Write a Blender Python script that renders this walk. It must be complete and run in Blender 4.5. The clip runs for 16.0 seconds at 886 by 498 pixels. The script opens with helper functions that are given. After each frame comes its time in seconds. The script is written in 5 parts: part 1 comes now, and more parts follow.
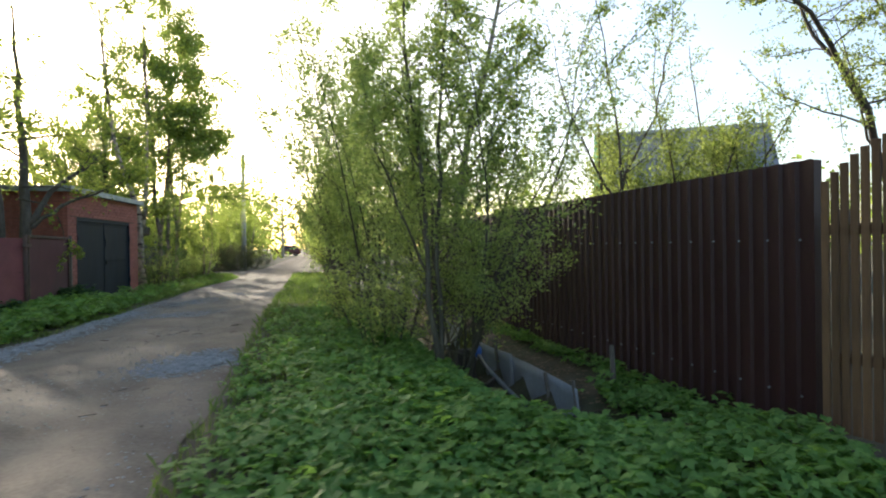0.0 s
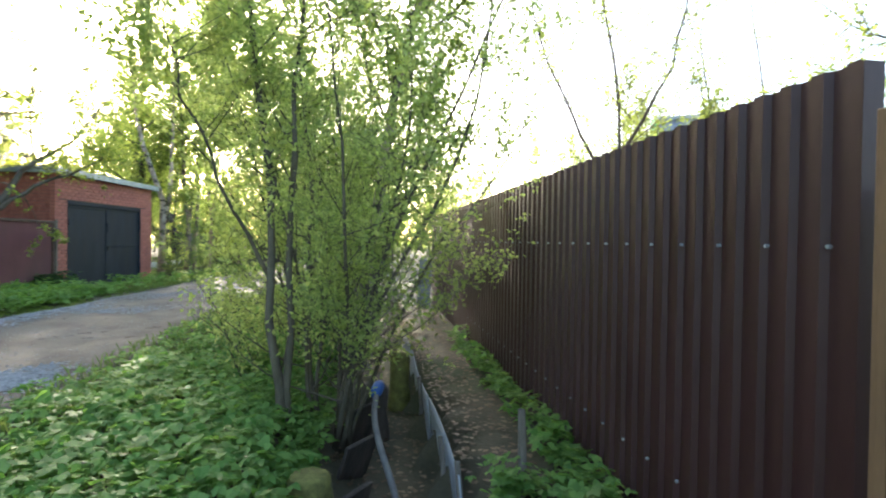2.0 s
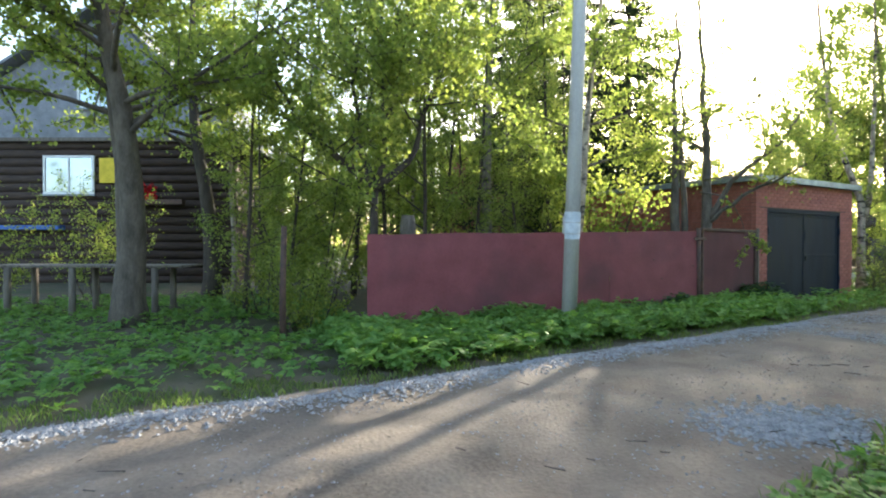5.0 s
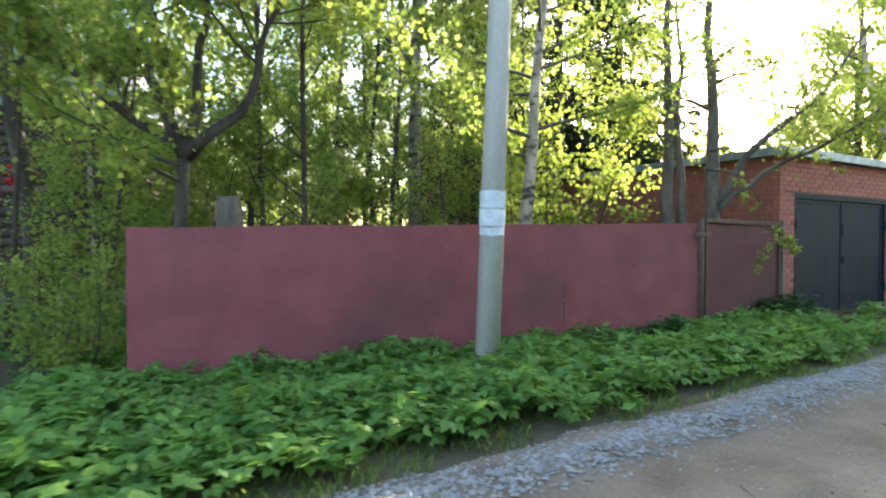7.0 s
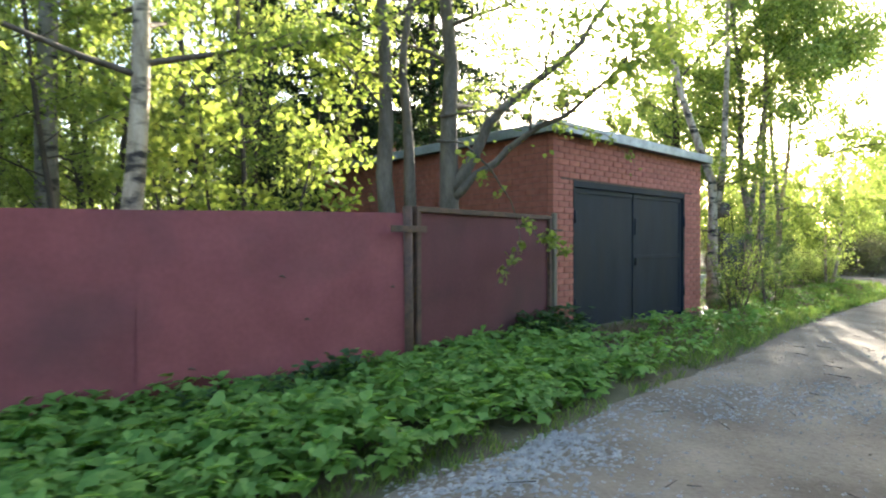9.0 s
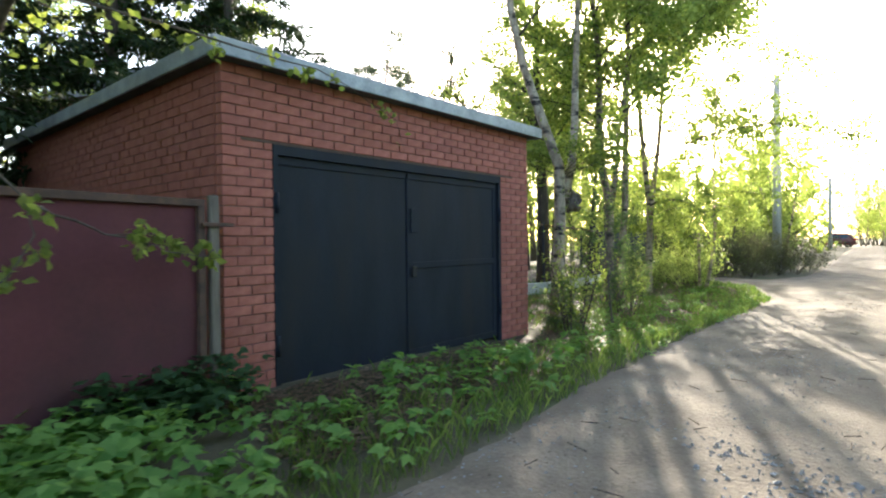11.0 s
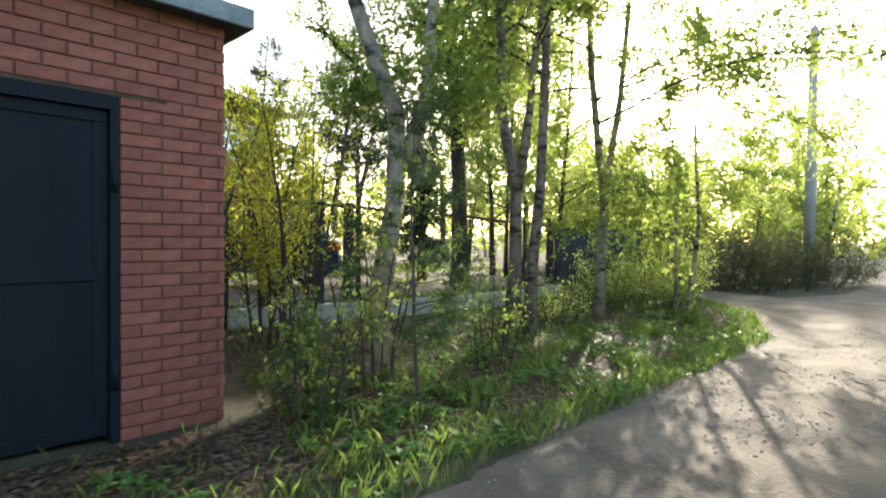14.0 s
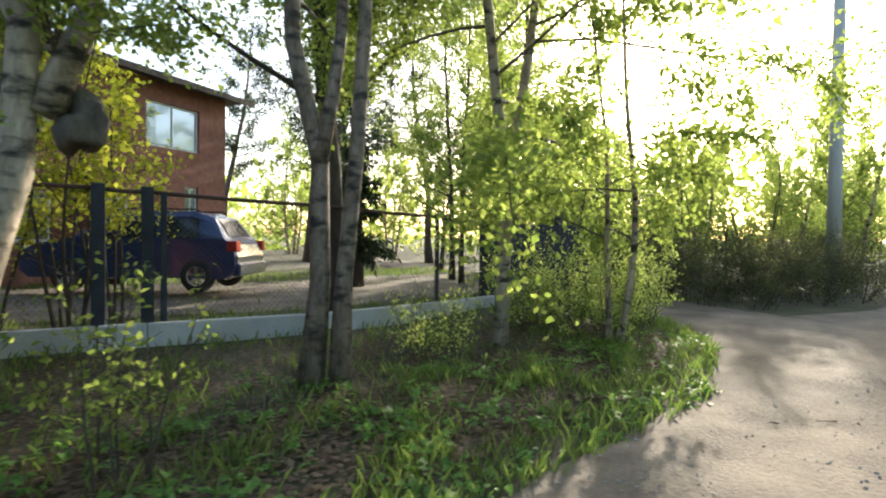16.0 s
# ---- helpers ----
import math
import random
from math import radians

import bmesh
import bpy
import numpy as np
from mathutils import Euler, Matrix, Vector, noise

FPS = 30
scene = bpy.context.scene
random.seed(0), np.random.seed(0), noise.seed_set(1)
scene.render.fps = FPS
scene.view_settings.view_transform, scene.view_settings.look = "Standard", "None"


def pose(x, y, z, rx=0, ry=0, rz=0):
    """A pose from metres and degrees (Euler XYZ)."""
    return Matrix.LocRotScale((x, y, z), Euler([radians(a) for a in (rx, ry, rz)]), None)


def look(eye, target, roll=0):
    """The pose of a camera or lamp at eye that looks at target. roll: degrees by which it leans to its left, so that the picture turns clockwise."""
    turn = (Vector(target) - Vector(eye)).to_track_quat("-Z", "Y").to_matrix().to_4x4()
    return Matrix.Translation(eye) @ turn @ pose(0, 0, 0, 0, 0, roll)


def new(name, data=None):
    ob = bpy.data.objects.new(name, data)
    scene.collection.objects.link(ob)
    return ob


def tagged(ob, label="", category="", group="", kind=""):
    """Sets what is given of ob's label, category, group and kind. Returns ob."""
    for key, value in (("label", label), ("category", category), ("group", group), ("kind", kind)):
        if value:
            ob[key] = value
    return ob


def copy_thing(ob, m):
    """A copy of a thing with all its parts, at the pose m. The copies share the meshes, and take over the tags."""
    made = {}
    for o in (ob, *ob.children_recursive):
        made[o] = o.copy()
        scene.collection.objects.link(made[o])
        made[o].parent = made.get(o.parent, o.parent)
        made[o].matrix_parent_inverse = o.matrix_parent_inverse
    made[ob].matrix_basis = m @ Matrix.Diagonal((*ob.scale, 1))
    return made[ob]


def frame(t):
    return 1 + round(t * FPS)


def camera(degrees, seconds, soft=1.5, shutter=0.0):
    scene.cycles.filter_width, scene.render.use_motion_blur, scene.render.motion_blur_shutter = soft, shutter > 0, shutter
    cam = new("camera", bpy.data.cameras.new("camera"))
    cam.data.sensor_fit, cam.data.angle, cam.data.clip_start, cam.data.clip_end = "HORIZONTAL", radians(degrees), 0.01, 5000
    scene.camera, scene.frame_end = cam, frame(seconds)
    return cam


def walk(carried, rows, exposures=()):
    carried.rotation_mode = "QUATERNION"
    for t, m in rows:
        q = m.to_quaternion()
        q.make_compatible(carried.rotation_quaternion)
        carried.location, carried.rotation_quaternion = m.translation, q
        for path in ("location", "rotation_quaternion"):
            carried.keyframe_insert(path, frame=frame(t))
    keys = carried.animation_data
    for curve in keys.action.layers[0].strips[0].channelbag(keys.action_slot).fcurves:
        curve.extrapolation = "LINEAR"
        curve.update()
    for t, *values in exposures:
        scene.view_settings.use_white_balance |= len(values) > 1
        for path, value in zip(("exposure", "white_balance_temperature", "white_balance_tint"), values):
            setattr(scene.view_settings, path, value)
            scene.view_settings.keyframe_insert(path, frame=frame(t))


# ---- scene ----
cam = camera(77.6, 16.0, soft=2.0, shutter=0.22)
EXPOSURES = [(0.0, 1.47), (0.6, 2.07), (1.0, 2.27), (2.0, 2.62), (3.0, 2.52), (4.0, 2.27), (5.0, 2.37), (7.5, 2.82), (10.0, 2.63), (12.5, 2.07), (14.5, 2.07), (15.3, 1.82), (16.0, 1.82)]
PATH = [
    (0.0, (0.763, -0.128, 1.239), (0.656, 1.869, 1.230), -0.78),
    (0.5, (1.337, 0.631, 1.229), (1.250, 2.629, 1.218), -0.76),
    (1.0, (1.707, 1.056, 1.207), (1.656, 3.056, 1.194), -0.62),
    (1.5, (2.002, 1.535, 1.195), (1.869, 3.531, 1.178), -0.85),
    (2.0, (2.198, 1.943, 1.248), (1.821, 3.907, 1.221), 0.87),
    (2.5, (2.527, 2.173, 1.260), (1.695, 3.992, 1.255), 0.11),
    (3.0, (2.568, 2.288, 1.270), (1.490, 3.972, 1.273), 0.96),
    (3.5, (2.419, 2.270, 1.252), (1.190, 3.848, 1.251), 1.71),
    (4.0, (1.984, 1.991, 1.237), (0.470, 3.298, 1.235), 0.63),
    (4.5, (1.335, 2.127, 1.249), (-0.502, 2.916, 1.230), 0.42),
    (4.7, (1.041, 2.144, 1.255), (-0.853, 2.788, 1.236), 0.23),
    (6.8, (-1.804, 4.413, 1.336), (-3.722, 4.980, 1.318), -0.17),
    (7.0, (-2.032, 4.728, 1.311), (-3.940, 5.329, 1.273), 0.11),
    (7.5, (-2.501, 5.521, 1.273), (-4.348, 6.287, 1.236), 0.03),
    (8.0, (-2.899, 6.307, 1.260), (-4.714, 7.146, 1.222), -0.32),
    (8.5, (-3.160, 7.175, 1.270), (-4.936, 8.095, 1.236), 0.07),
    (9.0, (-3.377, 7.996, 1.257), (-5.127, 8.963, 1.229), -0.17),
    (9.5, (-3.724, 8.912, 1.232), (-5.423, 9.965, 1.203), -0.00),
    (10.0, (-4.042, 9.783, 1.232), (-5.717, 10.874, 1.200), 0.43),
    (10.2, (-4.136, 10.165, 1.261), (-5.799, 11.277, 1.239), -0.22),
    (12.3, (-5.194, 13.879, 1.230), (-6.721, 15.169, 1.184), 0.78),
    (12.5, (-5.266, 14.198, 1.245), (-6.792, 15.490, 1.211), 0.37),
    (13.0, (-5.516, 15.025, 1.233), (-7.051, 16.306, 1.199), 0.60),
    (13.5, (-5.688, 15.770, 1.239), (-7.256, 17.012, 1.209), 0.40),
    (14.0, (-5.996, 16.551, 1.241), (-7.679, 17.629, 1.200), 0.59),
    (14.5, (-6.185, 17.358, 1.249), (-7.895, 18.394, 1.207), 0.49),
    (15.0, (-6.601, 18.214, 1.259), (-8.333, 19.214, 1.215), 0.60),
    (15.5, (-6.795, 19.089, 1.248), (-8.533, 20.078, 1.206), 0.58),
    (16.0, (-6.918, 20.021, 1.235), (-8.670, 20.985, 1.192), 0.62),
]
walk(cam, [(t, look(eye, target, roll)) for t, eye, target, roll in PATH], EXPOSURES)

# ---- light ----
SUN_YAW, SUN_EL = 37.0, 17.5
world = bpy.data.worlds.new("sky")
scene.world = world
world.use_nodes = True
wn = world.node_tree
sky = wn.nodes.new("ShaderNodeTexSky")
sky.sky_type = "NISHITA"
sky.sun_disc = False
sky.sun_elevation = radians(SUN_EL)
sky.sun_rotation = radians(-SUN_YAW)
sky.air_density, sky.dust_density, sky.ozone_density = 1.0, 2.5, 1.0
wn.nodes["Background"].inputs[1].default_value = 0.15
wn.links.new(sky.outputs[0], wn.nodes["Background"].inputs[0])
sun_dir = Vector((-math.sin(radians(SUN_YAW)) * math.cos(radians(SUN_EL)), math.cos(radians(SUN_YAW)) * math.cos(radians(SUN_EL)), math.sin(radians(SUN_EL))))
sun = new("sun", bpy.data.lights.new("sun", "SUN"))
sun.data.energy, sun.data.angle, sun.data.color = 3.8, radians(0.6), (1.0, 0.9, 0.74)
sun.matrix_world = look(sun_dir * 80, (0, 0, 0))


# ---- materials ----
def nodes_of(name):
    m = bpy.data.materials.new(name)
    m.use_nodes = True
    nt = m.node_tree
    return m, nt, nt.nodes["Principled BSDF"]


def surface(name, dark, light, scale=6.0, rough=0.85, bump=0.3, fine=60.0, metal=0.0, stain=None, stain_scale=1.2, stain_amount=0.5, piece=0.0, stretch=(1, 1, 1), spec=0.4, relief=0.02):
    """A worn surface: two colours mixed by coarse and fine noise, a stain colour on top, and relief."""
    m, nt, bsdf = nodes_of(name)
    L = nt.links.new
    co = nt.nodes.new("ShaderNodeTexCoord")
    mp = nt.nodes.new("ShaderNodeMapping")
    mp.inputs["Scale"].default_value = stretch
    L(co.outputs["Object"], mp.inputs[0])
    n1 = nt.nodes.new("ShaderNodeTexNoise")
    n1.inputs["Scale"].default_value, n1.inputs["Detail"].default_value = scale, 6
    n2 = nt.nodes.new("ShaderNodeTexNoise")
    n2.inputs["Scale"].default_value, n2.inputs["Detail"].default_value = fine, 4
    L(mp.outputs[0], n1.inputs[0]), L(mp.outputs[0], n2.inputs[0])
    add = nt.nodes.new("ShaderNodeMath")
    add.operation = "MULTIPLY_ADD"
    add.inputs[1].default_value = 0.45
    L(n2.outputs[0], add.inputs[0]), L(n1.outputs[0], add.inputs[2])
    ramp = nt.nodes.new("ShaderNodeValToRGB")
    ramp.color_ramp.elements[0].position, ramp.color_ramp.elements[1].position = 0.5, 0.95
    ramp.color_ramp.elements[0].color, ramp.color_ramp.elements[1].color = (*dark, 1), (*light, 1)
    L(add.outputs[0], ramp.inputs[0])
    col = ramp.outputs[0]
    if stain:
        n3 = nt.nodes.new("ShaderNodeTexNoise")
        n3.inputs["Scale"].default_value, n3.inputs["Detail"].default_value = stain_scale, 8
        L(mp.outputs[0], n3.inputs[0])
        r3 = nt.nodes.new("ShaderNodeValToRGB")
        r3.color_ramp.elements[0].position, r3.color_ramp.elements[1].position = 0.5, 0.72
        r3.color_ramp.elements[0].color = (0, 0, 0, 1)
        r3.color_ramp.elements[1].color = (stain_amount,) * 3 + (1,)
        L(n3.outputs[0], r3.inputs[0])
        mix = nt.nodes.new("ShaderNodeMix")
        mix.data_type = "RGBA"
        L(r3.outputs[0], mix.inputs[0]), L(col, mix.inputs[6])
        mix.inputs[7].default_value = (*stain, 1)
        col = mix.outputs[2]
    if piece:
        oi = nt.nodes.new("ShaderNodeObjectInfo")
        hsv = nt.nodes.new("ShaderNodeHueSaturation")
        mr = nt.nodes.new("ShaderNodeMapRange")
        mr.inputs[3].default_value, mr.inputs[4].default_value = 1 - piece, 1 + piece
        L(oi.outputs["Random"], mr.inputs[0]), L(mr.outputs[0], hsv.inputs["Value"]), L(col, hsv.inputs["Color"])
        col = hsv.outputs[0]
    L(col, bsdf.inputs["Base Color"])
    bsdf.inputs["Roughness"].default_value, bsdf.inputs["Metallic"].default_value = rough, metal
    bsdf.inputs["Specular IOR Level"].default_value = spec
    if bump:
        b = nt.nodes.new("ShaderNodeBump")
        b.inputs["Strength"].default_value, b.inputs["Distance"].default_value = bump, relief
        L(add.outputs[0], b.inputs["Height"]), L(b.outputs[0], bsdf.inputs["Normal"])
    return m


def foliage(name, dark, light, glow=0.5, gloss=0.12):
    """Leaves: each island its own green, part of the light going through."""
    m, nt, bsdf = nodes_of(name)
    L = nt.links.new
    geo = nt.nodes.new("ShaderNodeNewGeometry")
    ramp = nt.nodes.new("ShaderNodeValToRGB")
    ramp.color_ramp.elements[0].color, ramp.color_ramp.elements[1].color = (*dark, 1), (*light, 1)
    L(geo.outputs["Random Per Island"], ramp.inputs[0])
    L(ramp.outputs[0], bsdf.inputs["Base Color"])
    bsdf.inputs["Roughness"].default_value, bsdf.inputs["Specular IOR Level"].default_value = 0.55, gloss
    tr = nt.nodes.new("ShaderNodeBsdfTranslucent")
    tint = nt.nodes.new("ShaderNodeMix")
    tint.data_type, tint.blend_type = "RGBA", "MULTIPLY"
    tint.inputs[0].default_value = 1.0
    L(ramp.outputs[0], tint.inputs[6])
    tint.inputs[7].default_value = (2.15, 2.12, 1.3, 1)
    L(tint.outputs[2], tr.inputs[0])
    mix = nt.nodes.new("ShaderNodeMixShader")
    mix.inputs[0].default_value = glow
    L(bsdf.outputs[0], mix.inputs[1]), L(tr.outputs[0], mix.inputs[2])
    L(mix.outputs[0], nt.nodes["Material Output"].inputs[0])
    return m


def bark_material(name, dark, light, birch=False):
    m = surface(name, dark, light, scale=9, fine=50, bump=0.7, stretch=(1, 1, 0.35))
    if birch:
        nt = m.node_tree
        L = nt.links.new
        bsdf = nt.nodes["Principled BSDF"]
        co = nt.nodes.new("ShaderNodeTexCoord")
        mp = nt.nodes.new("ShaderNodeMapping")
        mp.inputs["Scale"].default_value = (5, 5, 12)
        n = nt.nodes.new("ShaderNodeTexNoise")
        n.inputs["Scale"].default_value, n.inputs["Detail"].default_value = 0.9, 6
        L(co.outputs["Object"], mp.inputs[0]), L(mp.outputs[0], n.inputs[0])
        r = nt.nodes.new("ShaderNodeValToRGB")
        r.color_ramp.elements[0].position, r.color_ramp.elements[1].position = 0.5, 0.66
        r.color_ramp.elements[0].color, r.color_ramp.elements[1].color = (0, 0, 0, 1), (1, 1, 1, 1)
        L(n.outputs[0], r.inputs[0])
        mix = nt.nodes.new("ShaderNodeMix")
        mix.data_type = "RGBA"
        old = bsdf.inputs["Base Color"].links[0].from_socket
        L(r.outputs[0], mix.inputs[0]), L(old, mix.inputs[6])
        mix.inputs[7].default_value = (0.035, 0.03, 0.027, 1)
        L(mix.outputs[2], bsdf.inputs["Base Color"])
    return m


M_SOIL = surface("soil_and_grass", (0.055, 0.05, 0.03), (0.10, 0.085, 0.05), 2.2, 0.95, 0.8, 30, stain=(0.035, 0.06, 0.015), stain_scale=0.7, stain_amount=0.8)
M_ROAD = surface("packed_dirt_road", (0.095, 0.075, 0.056), (0.22, 0.18, 0.138), 1.6, 0.95, 0.55, 34, stain=(0.11, 0.09, 0.072), stain_scale=0.7, stain_amount=0.7, relief=0.035)
M_STONE = surface("crushed_stone", (0.16, 0.16, 0.165), (0.34, 0.335, 0.33), 14, 0.9, 0.3, 80)
M_BROWN = surface("brown_painted_sheet", (0.034, 0.0115, 0.0115), (0.05, 0.019, 0.018), 3, 0.5, 0.05, 40, stain=(0.05, 0.027, 0.025), stain_scale=5, stain_amount=0.3, stretch=(1, 1, 0.3))
M_PICKET = surface("stained_pine_board", (0.11, 0.06, 0.03), (0.19, 0.105, 0.05), 7, 0.75, 0.35, 70, stain=(0.075, 0.045, 0.025), stain_scale=3, piece=0.2, stretch=(3, 3, 0.25))
M_MAROON = surface("maroon_painted_steel", (0.19, 0.048, 0.054), (0.255, 0.074, 0.08), 2.2, 0.72, 0.12, 25, stain=(0.095, 0.04, 0.045), stain_scale=0.8, stain_amount=0.7)
M_GATE = surface("dark_maroon_gate_paint", (0.085, 0.022, 0.028), (0.12, 0.034, 0.042), 2.2, 0.8, 0.12, 25, stain=(0.045, 0.022, 0.024), stain_scale=0.9, stain_amount=0.6)
M_CLOD = surface("earth_clod", (0.085, 0.068, 0.052), (0.17, 0.14, 0.105), 10, 0.95, 0.3, 60)
M_RUST = surface("rusty_dark_steel", (0.05, 0.032, 0.026), (0.12, 0.065, 0.045), 12, 0.75, 0.3, 60)
M_BRICK = surface("red_brick", (0.29, 0.094, 0.07), (0.41, 0.15, 0.116), 10, 0.9, 0.45, 70, stain=(0.24, 0.085, 0.065), stain_scale=3, piece=0.13)
M_MORTAR = surface("red_tinted_mortar", (0.14, 0.07, 0.055), (0.26, 0.14, 0.115), 12, 0.95, 0.4, 80, stain=(0.1, 0.06, 0.05), stain_scale=1.5)
M_DOOR = surface("blue_black_gate_paint", (0.0055, 0.009, 0.016), (0.011, 0.017, 0.029), 2.4, 0.68, 0.12, 30, stain=(0.016, 0.016, 0.018), stain_scale=1.3, stain_amount=0.8, stretch=(2, 2, 0.5), spec=0.28)
M_ZINC = surface("zinc_roof_trim", (0.2, 0.23, 0.25), (0.36, 0.39, 0.41), 5, 0.5, 0.15, 40, metal=0.4, stain=(0.13, 0.13, 0.13))
M_TAR = surface("tar_roofing", (0.06, 0.06, 0.06), (0.12, 0.12, 0.115), 5, 0.95, 0.4, 60)
M_CONC = surface("concrete_pole", (0.35, 0.335, 0.315), (0.54, 0.52, 0.49), 3, 0.9, 0.4, 60, stain=(0.28, 0.27, 0.25), stain_scale=2, stretch=(1, 1, 0.3))
M_PAPER = surface("torn_paper", (0.42, 0.46, 0.5), (0.68, 0.71, 0.74), 8, 0.9, 0.2, 50)
M_PLATE = surface("grey_flat_sheet", (0.24, 0.26, 0.29), (0.38, 0.4, 0.43), 2.5, 0.6, 0.15, 30, stain=(0.16, 0.15, 0.14), stain_scale=1.6)
M_OLDWOOD = surface("weathered_grey_wood", (0.09, 0.075, 0.06), (0.2, 0.175, 0.145), 8, 0.9, 0.5, 60, stretch=(3, 3, 0.3))
M_LOG = surface("dark_log", (0.03, 0.02, 0.016), (0.07, 0.045, 0.034), 6, 0.85, 0.5, 40, stretch=(0.4, 3, 3))
M_SLATE = surface("grey_roof_sheet", (0.15, 0.16, 0.18), (0.26, 0.27, 0.3), 3, 0.7, 0.2, 30, stain=(0.1, 0.11, 0.11))
M_WHITE = surface("white_window_paint", (0.6, 0.6, 0.58), (0.8, 0.8, 0.78), 6, 0.5, 0.1, 40)
M_YELLOW = surface("yellow_sheet", (0.55, 0.4, 0.02), (0.75, 0.56, 0.04), 5, 0.6, 0.1, 40)
M_BLUE = surface("blue_paint", (0.03, 0.09, 0.3), (0.06, 0.16, 0.45), 6, 0.5, 0.1, 50)
M_GREEN = surface("green_trim", (0.03, 0.22, 0.08), (0.05, 0.32, 0.12), 5, 0.6, 0.1, 40)
M_BLACK = surface("black_rubber", (0.012, 0.012, 0.012), (0.03, 0.03, 0.03), 10, 0.8, 0.2, 60)
M_HOSE = surface("grey_hose", (0.09, 0.09, 0.09), (0.17, 0.17, 0.16), 10, 0.6, 0.1, 60)
M_MOSS = surface("mossy_timber", (0.07, 0.07, 0.02), (0.2, 0.19, 0.05), 12, 0.95, 0.7, 60)
M_DKFENCE = surface("blue_black_fence_paint", (0.02, 0.023, 0.035), (0.045, 0.05, 0.07), 3, 0.6, 0.15, 30, piece=0.2)
M_TIRE = M_BLACK
M_WHITEWASH = surface("whitewashed_slab", (0.42, 0.43, 0.44), (0.66, 0.67, 0.67), 3, 0.85, 0.3, 40, stain=(0.3, 0.29, 0.26), stain_scale=1.5)
M_BARK = bark_material("grey_brown_bark", (0.055, 0.045, 0.035), (0.15, 0.125, 0.10))
M_TWIG = bark_material("olive_shoot_bark", (0.05, 0.043, 0.028), (0.12, 0.105, 0.07))
M_BIRCH = bark_material("white_birch_bark", (0.2, 0.155, 0.11), (0.47, 0.395, 0.305), birch=True)
M_BROWNBIRCH = bark_material("peeling_brown_birch_bark", (0.085, 0.06, 0.045), (0.3, 0.235, 0.185), birch=True)
M_ASPEN = bark_material("pale_grey_bark", (0.14, 0.125, 0.1), (0.26, 0.235, 0.195), birch=True)
M_DKBARK = bark_material("dark_bark", (0.035, 0.028, 0.022), (0.09, 0.07, 0.055))
L_WILLOW = foliage("willow_leaf", (0.15, 0.2, 0.075), (0.29, 0.345, 0.15), 0.64)
L_BIRCH = foliage("birch_leaf", (0.095, 0.14, 0.042), (0.22, 0.265, 0.09), 0.6)
L_MAPLE = foliage("young_maple_leaf", (0.105, 0.15, 0.042), (0.24, 0.28, 0.085), 0.6)
L_SPRUCE = foliage("spruce_needle", (0.015, 0.03, 0.012), (0.04, 0.06, 0.025), 0.15)
L_APPLE = foliage("apple_leaf", (0.09, 0.12, 0.04), (0.2, 0.24, 0.09), 0.5)
L_WEED = foliage("weed_leaf", (0.075, 0.17, 0.04), (0.185, 0.31, 0.088), 0.42, 0.2)
L_GRASS = foliage("grass_blade", (0.062, 0.115, 0.03), (0.145, 0.195, 0.065), 0.4)
L_HEDGE = foliage("hedge_leaf", (0.05, 0.045, 0.035), (0.10, 0.12, 0.055), 0.35)
M_REDFLOWER = foliage("red_petal", (0.3, 0.01, 0.02), (0.55, 0.03, 0.04), 0.3)
L_DARKLEAF = foliage("dark_glossy_leaf", (0.02, 0.055, 0.02), (0.05, 0.1, 0.035), 0.25, 0.3)
L_PINE = foliage("soft_pine_needle", (0.05, 0.085, 0.035), (0.1, 0.15, 0.06), 0.35)
L_YELLOW = foliage("sunlit_maple_leaf", (0.16, 0.19, 0.03), (0.32, 0.33, 0.06), 0.6)
L_DRY = foliage("dry_leaf", (0.07, 0.046, 0.03), (0.2, 0.14, 0.095), 0.15)


